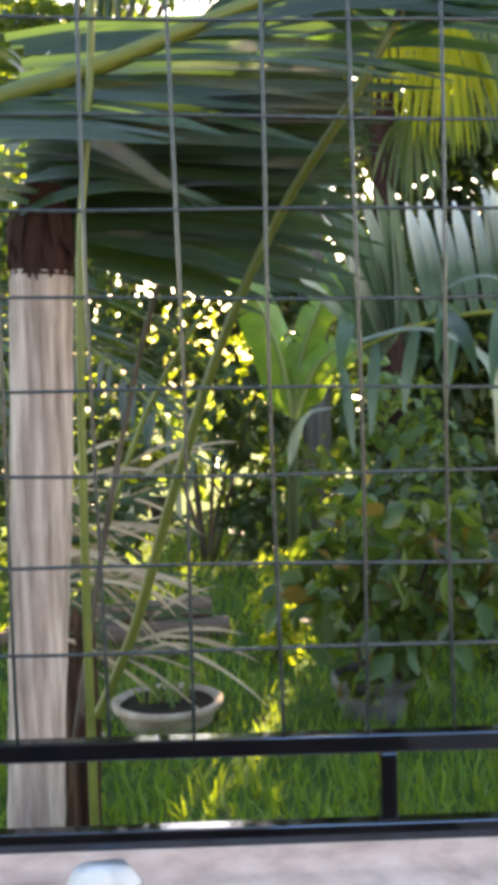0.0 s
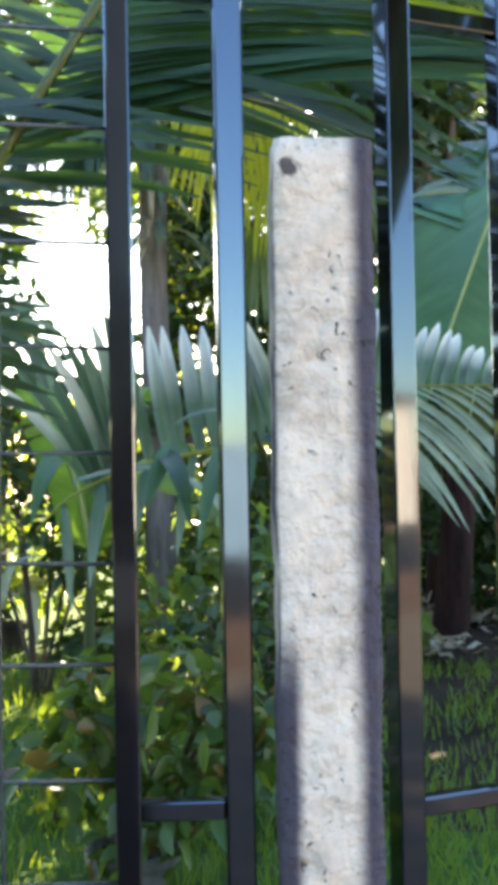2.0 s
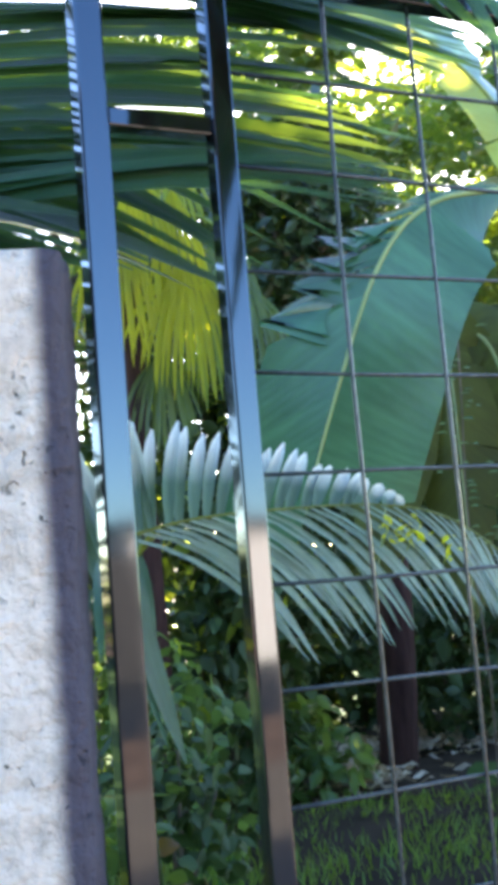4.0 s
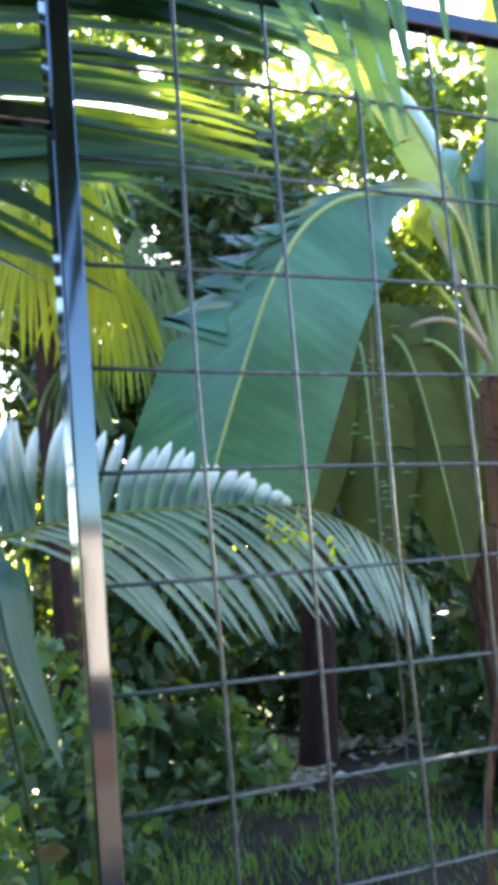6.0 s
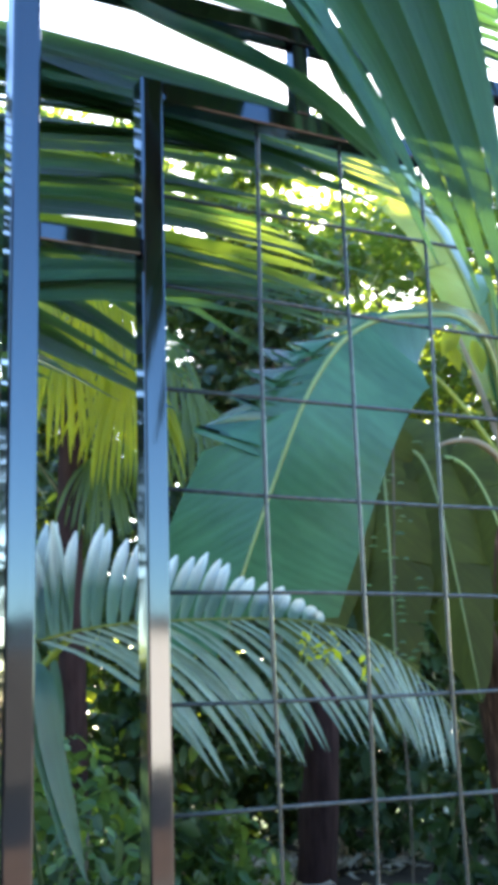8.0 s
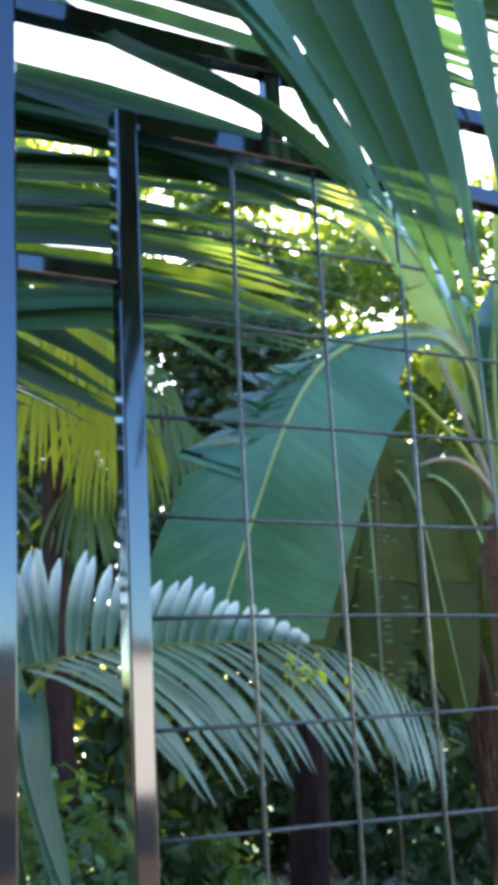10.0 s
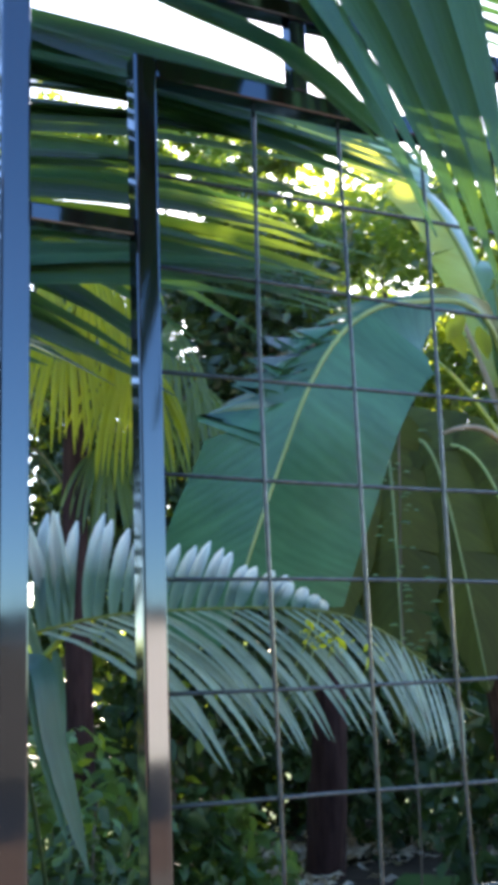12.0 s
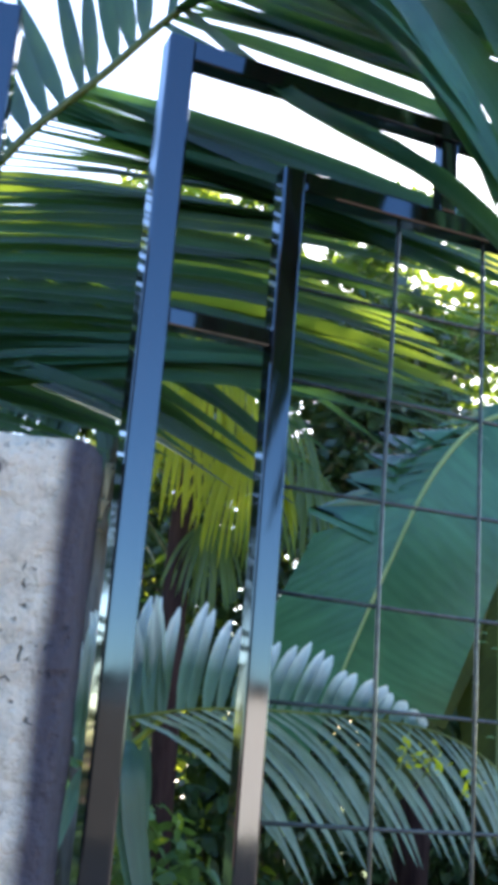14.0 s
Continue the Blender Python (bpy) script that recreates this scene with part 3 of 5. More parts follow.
ring = [Vector((-0.765 + 0.055 * (1 + 0.3 * rnd.random()) * math.cos(a), -0.050 + 0.028 * (1 + 0.4 * rnd.random()) * math.sin(a), 0.020)) for a in [k * math.pi / 7 for k in range(14)]]
g.v += ring + [q * 1 + Vector((0.012 * (-0.765 - q.x) / 0.05, 0.01 * (-0.050 - q.y) / 0.04, 0.022 + 0.012 * rnd.random())) for q in ring]
for k in range(14):
    g.f.append([k, (k + 1) % 14, 14 + (k + 1) % 14, 14 + k])
g.f.append(list(range(14, 28)))
tagged(part("mortar_patch", g, M_CHIP), "white splash of mortar on the kerb", "mortar", kind="structure")


# ---- the two welded mesh gates ----
TUBE = 0.0175
SAG = Matrix(((1, 0, 0, 0), (0, 1, 0, 0), (-0.025, 0, 1, 0.0005), (0, 0, 0, 1)))


def square_bar(a, b, half, parent, name, m, depth=None):
    """A square tube from a to b in the gate's plane (x, z)."""
    g = Geo()
    dp = depth or half
    if abs(a[0] - b[0]) < 1e-6:
        g.box((a[0] - half, -dp, a[1]), (a[0] + half, dp, b[1]), m)
    else:
        g.box((a[0], -dp, a[1] - half), (b[0], dp, a[1] + half), m)
    return bevelled(part(name, g, M_PAINT, parent, smooth=False), 0.0035, 2)


def gate(m, inner_x, outer_x, far, sgn, z_lines, x_lines, conn, vconn, label, seed):
    """inner_x, outer_x: the near uprights; far: where the panel ends; sgn: the way from them to the far end."""
    rnd = random.Random(seed)
    e = thing("gate", label, "gate", m.translation, "metal mesh gates")
    zi0, zi1, zo0, zo1 = 0.217, 1.885, 0.060, 2.045
    h = TUBE
    square_bar((outer_x, zo0 - h), (outer_x, zo1 + h), h + 0.003, e, "upright", m)
    square_bar((inner_x, zi0 - h), (inner_x, zi1 + h), h, e, "upright", m)
    fi, fo = far - sgn * 0.17, far
    square_bar((fo, zo0 - h), (fo, zo1 + h), h + 0.003, e, "upright", m)
    square_bar((fi, zi0 - h), (fi, zi1 + h), h, e, "upright", m)
    for z, x0, x1, d in ((zi0, inner_x, fi, h), (zi1, inner_x, fi, h), (zo0, outer_x, fo, h + 0.003), (zo1, outer_x, fo, h + 0.003)):
        lo, hi = sorted((x0 + sgn * d, x1 - sgn * d))
        square_bar((lo, z), (hi, z), h - 0.0006, e, "rail", m)
    for z in conn:
        lo, hi = sorted((inner_x - sgn * h, outer_x + sgn * (h + 0.003)))
        square_bar((lo, z), (hi, z), h * 0.8, e, "connector", m)
        lo, hi = sorted((fi + sgn * h, fo - sgn * (h + 0.003)))
        square_bar((lo, z), (hi, z), h * 0.8, e, "connector", m)
    for x in vconn:
        square_bar((x, zo0 + h), (x, zi0 - h), h * 0.85, e, "connector", m)
        square_bar((x, zi1 + h), (x, zo1 - h), h * 0.85, e, "connector", m)
    r = 0.0033
    lo, hi = sorted((inner_x + sgn * h, fi - sgn * h))
    for z in z_lines:
        w = rnd.uniform(-0.002, 0.002)
        pts = [m @ Vector((lo + (hi - lo) * k / 8, 0.004 + 0.0022 * math.sin(k * 1.7 + z * 30), z + w + 0.0028 * math.sin(k * 1.1 + z * 17))) for k in range(9)]
        g = Geo()
        g.tube(pts, r, 6)
        part("wire", g, M_WIRE, e)
    for x in x_lines:
        pts = [m @ Vector((x + 0.0030 * math.sin(k * 0.9 + x * 23), -0.0025 + 0.002 * math.sin(k * 1.3 + x * 9), zi0 + h + (zi1 - zi0 - 2 * h) * k / 8)) for k in range(9)]
        g = Geo()
        g.tube(pts, r, 6)
        part("wire", g, M_WIRE, e)
    return e


gate(SAG, 0.021, 0.177, -1.75, -1, [0.385 + 0.15 * k + d for k, d in enumerate((0, -0.006, 0, -0.003, -0.001, -0.004, -0.003, 0.005, 0, 0))], [-0.15 * k for k in range(1, 11)], (0.486, 1.645), (-0.268, -1.1),
     "dark glossy painted steel gate of square tube with welded wire mesh", 1)
gate(RM, -0.183, -0.377, 1.85, 1, [1.724 - 0.15 * k for k in range(10)], [0.1593 * k for k in range(0, 11)], (0.460, 1.628), (0.085, 1.0),
     "dark glossy painted steel gate of square tube with welded wire mesh", 2)

# ---- concrete post between the gates ----
g = Geo()
NZ = 60
rnd = random.Random(11)
prof = []
c = 0.012
for x, y in ((-1, -1), (1, -1), (1, 1), (-1, 1)):
    hx, hy = ((0.078 if x < 0 else 0.062) if y < 0 else 0.074), 0.050
    if x * y > 0:
        prof += [(x * hx, y * (hy - c)), (x * (hx - c), y * hy)]
    else:
        prof += [(x * (hx - c), y * hy), (x * hx, y * (hy - c))]
fine = []
for k in range(8):
    a, b2 = prof[k], prof[(k + 1) % 8]
    n = 8 if k % 2 else 2
    fine += [(a[0] + (b2[0] - a[0]) * q / n, a[1] + (b2[1] - a[1]) * q / n) for q in range(n)]
NP = len(fine)
PX, PY, PTOP = 0.305, -0.020, 1.415
for j in range(NZ + 1):
    z = GZ - 0.05 + (PTOP - GZ + 0.05) * j / NZ
    tp = 1.0 - 0.03 * j / NZ - (0.05 if j == NZ else 0.015 if j == NZ - 1 else 0)
    for x, y in fine:
        d = 0.006 * noise.noise(Vector((x * 9, y * 9, z * 7))) + 0.003 * noise.noise(Vector((x * 40, y * 40, z * 35)))
        g.v.append(Vector((PX + x * (tp + (0.15 * j / NZ if x > 0 else 0)) + d, PY + y * tp + d * 0.8, z + (0.004 * noise.noise(Vector((x * 30, y * 30, 1))) if j == NZ else 0))))
for j in range(NZ):
    for k in range(NP):
        a = j * NP + k
        b2 = j * NP + (k + 1) % NP
        g.f.append([a, b2, b2 + NP, a + NP])
g.f.append([NZ * NP + k for k in range(NP)])
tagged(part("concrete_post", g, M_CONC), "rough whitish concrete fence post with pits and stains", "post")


# ---- plants close behind the fence ----
def ringed_trunk(path, radii, mat, parent, name="trunk", label="", rings=0, sides=20, seed=0):
    g = Geo()
    pts = through_points(path, 48)
    n = len(pts) - 1
    rr = []
    for i in range(n + 1):
        s = i / n * (len(radii) - 1)
        k = min(int(s), len(radii) - 2)
        r = radii[k] + (radii[k + 1] - radii[k]) * (s - k)
        if rings:
            r *= 1 + 0.025 * (1 if i % max(1, 48 // rings) == 0 else 0)
        rr.append(r * (1 + 0.02 * noise.noise(Vector((i * 0.6, seed, 0)))))
    g.tube(pts, rr, sides)
    return part(name, g, mat, parent, label)


def const(v):
    return lambda u: v


def bell(a, b2, peak=0.35):
    """A length that grows from a to b2 at the peak and falls to a again."""
    return lambda u: a + (b2 - a) * max(0.0, 1 - ((u - peak) / (peak if u < peak else 1 - peak)) ** 2)


# slim palm by the fence: pale trunk, yellow-green stem, dark leaves spread over the mesh
palm = thing("palm_tree", "pale-trunked palm with dark drooping leaves behind the mesh", "palm tree", (-0.93, 0.62, GZ))
ringed_trunk([(-0.985, 0.62, GZ - 0.05), (-0.955, 0.62, 0.1), (-0.922, 0.62, 0.6), (-0.898, 0.62, 1.10)], [0.066, 0.064, 0.069, 0.070], M_TRUNK, palm, rings=9)
ringed_trunk([(-0.898, 0.62, 1.09), (-0.894, 0.62, 1.17), (-0.885, 0.61, 1.29)], [0.0705, 0.072, 0.04], M_MAROON, palm, "crown_shaft", "dark brown fibrous crown base", sides=16)
rnd = random.Random(19)
for k in range(16):
    a = rnd.uniform(2.4, 6.6)
    g = Geo()
    q = Vector((-0.893 + 0.066 * math.cos(a), 0.62 + 0.066 * math.sin(a), 1.19 + rnd.uniform(-0.03, 0.05)))
    g.blade([q, q + Vector((0.012 * math.cos(a), 0.012 * math.sin(a), -0.05)), q + Vector((0.008 * math.cos(a) + rnd.gauss(0, 0.006), 0.008 * math.sin(a), -rnd.uniform(0.06, 0.12)))], [0.03, 0.026, 0.003], Vector((math.cos(a), math.sin(a), 0.2)), 0.2)
    part("fibre", g, M_MAROON, palm)
g = Geo()
g.tube(through_points([(-0.815, 0.35, GZ), (-0.81, 0.35, 0.2), (-0.805, 0.35, 0.6), (-0.79, 0.35, 1.10), (-0.755, 0.35, 1.45), (-0.73, 0.36, 1.9), (-0.70, 0.4, 2.3)], 24), [0.0098 - 0.00015 * k for k in range(25)], 8)
part("stem", g, M_OLIVERIB, palm, "thin olive leaf stem")
# broad stalk across the upper mesh with long dark blades below it
stalk = through_points([(-1.15, 0.46, 1.36), (-0.96, 0.45, 1.43), (-0.73, 0.45, 1.50), (-0.44, 0.45, 1.61), (-0.1, 0.5, 1.72), (0.3, 0.6, 1.74)], 24)
frond(palm, stalk, (0.1, -0.5, 0.85), [dict(sign=1, n=16, length=const(0.62), angle=const(34), lift=const(-6), droop=0.28, width=0.052)], M_DARKF, 0.028, 0.008, 21, rmat=M_OLIVERIB)
rnd = random.Random(8)
for k in range(15):
    z = 1.50 - 0.026 * k
    g = Geo()
    p0 = Vector((-0.93 + 0.01 * k, 0.62 + rnd.uniform(-0.04, 0.1), z - 0.02))
    g.blade(leaflet_path(p0, (1, rnd.uniform(-0.12, 0.12), 0.10 - 0.02 * k), 0.86 - 0.028 * k + rnd.uniform(-0.07, 0.07), 0.16 + 0.012 * k, 8), [0.05 * q for q in (0.5, 0.8, 1, 1, 0.95, 0.85, 0.65, 0.4, 0.05)], Vector((0.05, -0.75 + rnd.uniform(-0.2, 0.2), 0.6)), 0.3)
    part("leaflet", g, M_DARKF, palm)
for k in range(16):
    g = Geo()
    p0 = Vector((-0.98 + 0.02 * k, 0.80 + rnd.uniform(-0.04, 0.08), 1.66 - 0.033 * k))
    g.blade(leaflet_path(p0, (1, rnd.uniform(-0.1, 0.15), 0.12 - 0.022 * k), 0.95 - 0.03 * k + rnd.uniform(-0.07, 0.07), 0.2, 8), [0.055 * q for q in (0.5, 0.8, 1, 1, 0.95, 0.85, 0.65, 0.4, 0.05)], Vector((0.05, -0.8 + rnd.uniform(-0.2, 0.2), 0.5)), 0.3)
    part("leaflet", g, M_DARKF, palm)
for k in range(12):
    g = Geo()
    p0 = Vector((-0.93 + 0.02 * (k % 3), 0.56, 1.22 + 0.022 * k))
    g.blade(leaflet_path(p0, (-1 if k % 3 else 0.9, -0.25, 0.35 - 0.06 * k), 0.45, 0.9, 6), [0.06 * q for q in BLADE_W], Vector((0, -0.6, 0.8)), 0.3)
    part("leaflet", g, M_NEAR, palm)

for tip, z0 in (((-0.08, 1.48), 1.50), ((-0.10, 1.44), 1.46), ((-0.14, 1.38), 1.42), ((-0.18, 1.33), 1.38), ((-0.28, 1.30), 1.33), ((-0.34, 1.22), 1.28), ((-0.40, 1.16), 1.23), ((-0.22, 1.41), 1.45), ((-0.46, 1.10), 1.17), ((-0.12, 1.57), 1.58), ((-0.10, 1.52), 1.54), ((-0.09, 1.46), 1.50), ((-0.12, 1.41), 1.46), ((-0.16, 1.36), 1.41),
                ((-0.20, 1.31), 1.37), ((-0.27, 1.26), 1.32), ((-0.32, 1.19), 1.26), ((-0.15, 1.62), 1.62), ((-0.20, 1.34), 1.34), ((-0.18, 1.28), 1.30), ((-0.22, 1.29), 1.36), ((-0.25, 1.22), 1.25), ((-0.24, 1.14), 1.20)):
    g = Geo()
    a, c2 = Vector((-0.92, 0.62 + rnd.uniform(-0.04, 0.06), z0 - 0.03)), Vector((tip[0], 0.65 + rnd.uniform(-0.03, 0.03), tip[1]))
    g.blade(bez([a, a.lerp(c2, 0.5) + Vector((0, 0, 0.06)), c2], 8), [0.064 * q for q in (0.5, 0.8, 1, 1, 1, 0.95, 0.85, 0.6, 0.05)], Vector((0.05, -0.8 + rnd.uniform(-0.2, 0.2), 0.6)), 0.3)
    part("leaflet", g, M_DARKF, palm)

# arching palm behind it: yellow-green rachis rising from the ground and bluish leaflets
palm2 = thing("palm_tree", "young palm with an arching yellow-green leaf rib", "palm tree", (-0.85, 1.05, GZ))
rach = through_points([(-0.90, 1.12, 0.2), (-0.70, 1.1, 0.75), (-0.47, 1.05, 1.10), (-0.33, 1.02, 1.25), (-0.24, 1.02, 1.29), (-0.15, 1.05, 1.25)], 32)
frond(palm2, rach, (0.3, -0.7, 0.6), [
    dict(sign=1, n=7, length=bell(0.12, 0.24), angle=const(40), lift=const(-12), droop=1.5, width=0.024),
    dict(sign=-1, n=5, length=bell(0.10, 0.2), angle=const(40), lift=const(5), droop=1.2, width=0.022)], M_GREYG, 0.009, 0.004, 31, petiole=0.45, rmat=M_OLIVERIB)
g = Geo()
g.tube(through_points([(-0.93, 1.12, GZ - 0.03), (-0.91, 1.12, -0.15), (-0.90, 1.12, 0.12), (-0.88, 1.12, 0.28)], 10), [0.055, 0.05, 0.045, 0.05, 0.055, 0.05, 0.045, 0.04, 0.035, 0.03, 0.02], 10)
part("trunk", g, M_FIBRE, palm2, "short brown fibrous trunk")
rnd = random.Random(14)
for k in range(84):
    g = Geo()
    a = rnd.uniform(-0.6, 0.9)
    p0 = Vector((-0.92 + rnd.uniform(-0.15, 0.22), 1.1 + rnd.uniform(-0.05, 0.1), rnd.uniform(0.12, 0.62)))
    d = Vector((math.cos(a), rnd.uniform(-0.3, 0.4), rnd.uniform(-0.8, 0.7)))
    g.blade(leaflet_path(p0, d, rnd.uniform(0.14, 0.42), 0.7), [rnd.uniform(0.006, 0.016) * q for q in BLADE_W], Vector((0, -1, 0.4)), 0.3)
    part("dry_leaflet", g, M_DRYLEAF if k % 3 else M_DARKF, palm2)

# the broad bluish frond that lies across both gates
palm3 = thing("palm_tree", "low palm with broad bluish feather leaves arching to both sides", "palm tree", (0.62, 1.55, GZ))
ringed_trunk([(0.56, 1.72, GZ - 0.05), (0.56, 1.72, -0.36), (0.55, 1.7, -0.28)], [0.03, 0.027, 0.02], M_SHADE, palm3)
g = Geo()
g.tube(through_points([(0.55, 1.7, -0.3), (0.50, 1.55, 0.4), (0.42, 1.38, 0.9), (0.37, 1.32, 1.05)], 12), 0.006, 6)
part("stem", g, M_SHADE, palm3)
STAND = (0.55, 0.85, 1.0, 1.0, 0.95, 0.72, 0.15)
rach = even([(0.46, 1.35, 1.12), (0.60, 1.35, 1.15), (0.75, 1.35, 1.163), (1.02, 1.35, 1.165), (1.19, 1.35, 1.15), (1.31, 1.35, 1.11), (1.42, 1.35, 1.03), (1.51, 1.35, 0.94), (1.55, 1.35, 0.87)], 48)
frond(palm3, rach, (0.0, -0.95, 0.35), [
    dict(sign=-1, n=34, jitter=0.5, length=lambda u: 0.36 * max(0.0, 1 - u / 0.63) ** 0.8, angle=lambda u: 84 - 40 * u, lift=const(4), droop=0.0, width=0.034, crease=0.8, shape=STAND, sway=Vector((0.30, 0.6, 0)), mat=M_TIPSHEEN),
    dict(sign=1, n=38, jitter=0.6, length=lambda u: 0.54 - 0.20 * u - 0.20 * u ** 3, angle=lambda u: 36 + 2 * u, lift=const(12), droop=1.15, width=lambda u: 0.022 - 0.012 * u, crease=0.7, shape=(0.45, 0.6, 0.8, 1.0, 0.95, 0.6, 0.06))], M_BLUE, 0.0045, 0.002, 41)
rach = even([(0.55, 1.36, 1.13), (0.42, 1.38, 1.02), (0.24, 1.38, 1.0), (0.05, 1.38, 0.96), (-0.12, 1.38, 0.88), (-0.20, 1.38, 0.80)], 30)
frond(palm3, rach, (0.0, -0.95, 0.35), [
    dict(sign=1, n=12, range=(0.0, 0.62), jitter=0.45, length=lambda u: 0.34 + 0.07 * math.sin(3.1 * u), angle=lambda u: 132 - 160 * u if u < 0.25 else 92, lift=const(5), droop=0.0, width=0.044, crease=0.9, shape=STAND, sway=Vector((0, 0.35, 0)), mat=M_TIPSHEEN),
    dict(sign=-1, n=6, length=const(0.28), angle=const(60), lift=const(8), droop=1.3, width=0.036, mat=M_SPEAR)], M_BLUE, 0.010, 0.004, 42)
rnd = random.Random(23)
for k, (x, z) in enumerate(((-0.30, 1.19), (-0.27, 1.25), (-0.225, 1.285), (-0.175, 1.30), (-0.135, 1.33), (-0.09, 1.31), (-0.055, 1.36), (-0.02, 1.38), (0.02, 1.40))):
    a, c2 = Vector((-0.02 + 0.008 * k, 1.38, 0.86 + 0.012 * k)), Vector((x, 1.40 + rnd.uniform(-0.04, 0.04), z))
    g = Geo()
    g.blade(bez([a, a.lerp(c2, 0.5) + Vector((0.035, 0, 0.02)), c2], 8), [(0.036 if k < 5 else 0.044) * q for q in (0.5, 0.8, 0.95, 1, 1, 0.92, 0.8, 0.55, 0.06)], Vector((0.25, -0.9, 0.2)), 0.9)
    part("leaflet", g, M_SPEAR if k % 3 else M_TIPSHEEN, palm3)
# bent leaflets with pale upper sides in front of them
for pts, ws in (([(-0.10, 1.30, 0.93), (0.06, 1.29, 0.965), (0.19, 1.28, 0.93), (0.285, 1.27, 0.85), (0.31, 1.27, 0.73), (0.30, 1.28, 0.59)], (0.010, 0.014, 0.016, 0.018, 0.018, 0.022, 0.030, 0.040, 0.046, 0.046, 0.038, 0.022, 0.003)),
                ([(-0.30, 1.30, 0.58), (-0.275, 1.29, 0.68), (-0.235, 1.28, 0.735), (-0.17, 1.28, 0.745)], (0.006, 0.02, 0.028, 0.03, 0.028, 0.022, 0.018, 0.014, 0.012, 0.010, 0.009, 0.008, 0.004)),
                ([(0.16, 1.29, 1.07), (0.22, 1.27, 1.10), (0.30, 1.27, 1.10), (0.35, 1.28, 1.05)], (0.006, 0.009, 0.010, 0.012, 0.012, 0.013, 0.013, 0.013, 0.012, 0.012, 0.010, 0.008, 0.003))):
    g = Geo()
    g.blade(through_points(pts, 12), ws, Vector((0.2, -0.75, 0.65)), 0.4)
    part("leaflet", g, M_BLUE, palm3)
rnd = random.Random(4)
for k, (x, z, ln, w) in enumerate(((0.44, 1.04, 0.45, 0.045), (0.36, 1.0, 0.5, 0.045), (0.1, 0.98, 0.35, 0.05), (-0.1, 0.98, 0.33, 0.045), (0.2, 1.0, 0.3, 0.045))):
    g = Geo()
    g.blade(leaflet_path((x, 1.27, z), (rnd.uniform(-0.2, 0.5), -0.25, 0.1), ln, 2.4, 8), [w * q for q in (0.3, 0.6, 0.8, 1, 1, 0.9, 0.7, 0.4, 0.05)], Vector((0.1, -1, 0.3)), 0.3)
    part("leaflet", g, M_NEAR, palm3)
for pts, w in (([(0.42, 1.34, 1.06), (0.475, 1.28, 1.03), (0.50, 1.27, 0.88), (0.54, 1.27, 0.72), (0.58, 1.28, 0.57)], 0.060), ([(0.40, 1.34, 1.04), (0.45, 1.29, 0.99), (0.48, 1.28, 0.84), (0.54, 1.28, 0.61)], 0.036)):
    g = Geo()
    g.blade(through_points(pts, 12), [w * q for q in (0.5, 0.7, 0.9, 1, 1, 1, 0.98, 0.92, 0.84, 0.72, 0.55, 0.32, 0.04)], Vector((0.3, -1, 0.2)), 0.35)
    part("leaflet", g, M_TEAL, palm3)


# ---- overhead coconut frond reaching over the gates ----
coco = thing("palm_tree", "coconut palm leaf arching over the fence, long green leaflets hanging", "palm tree", (-0.9, 0.8, GZ))
ringed_trunk([(-0.90, 0.80, GZ - 0.05), (-0.88, 0.79, -0.2), (-0.85, 0.77, 0.05)], [0.05, 0.045, 0.03], M_FIBRE, coco)
rach = through_points([(-0.88, 0.78, -0.05), (-0.74, 0.74, 0.25), (-0.62, 0.68, 0.62), (-0.50, 0.60, 0.95), (-0.37, 0.52, 1.21), (-0.24, 0.40, 1.40), (-0.12, 0.38, 1.60), (0.02, 0.42, 1.84), (0.14, 0.45, 2.09), (0.28, 0.45, 2.26), (0.46, 0.40, 2.44), (0.80, 0.20, 2.60), (1.15, 0.0, 2.62)], 72)
# upper side takes the dark copy, so its shade lies in the colour
frond(coco, rach, (0.15, -0.75, 0.6), [
    dict(sign=1, n=36, range=(0.0, 0.46), jitter=0.3, length=const(1.12), angle=lambda u: 38 + 20 * min(1, u / 0.4), lift=const(-16), droop=lambda u: 0.62 - 0.7 * u, width=0.044, tilt=Vector((0, 0.30, 0.42))),
    dict(sign=1, n=58, range=(0.46, 1.0), bare=(0.742, 0.808), length=lambda u: 1.04 - 0.05 * u, angle=lambda u: 62 - 10 * u, lift=const(-30), droop=0.16, width=0.068, tilt=Vector((0, 0.06, 0.32))),
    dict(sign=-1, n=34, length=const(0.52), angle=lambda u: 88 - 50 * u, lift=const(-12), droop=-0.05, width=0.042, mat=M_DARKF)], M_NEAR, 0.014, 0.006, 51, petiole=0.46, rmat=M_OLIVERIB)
# a second leaf of the same palm close behind it
rach2 = through_points([(-0.90, 0.86, -0.05), (-0.80, 0.95, 0.5), (-0.66, 0.95, 1.05), (-0.46, 0.85, 1.50), (-0.25, 0.80, 1.85), (0.03, 0.78, 2.10)], 60)
frond(coco, rach2, (0.15, -0.75, 0.6), [dict(sign=1, n=24, jitter=0.5, length=lambda u: 0.66 + 0.36 * u, angle=lambda u: 48 + 8 * u, lift=const(-20), droop=0.55, width=0.050, tilt=Vector((0, 0.30, 0.42)))], M_NEAR, 0.009, 0.004, 52, petiole=0.60, rmat=M_BARK)
# a row of leaflets in the sunlit copy
rnd = random.Random(57)
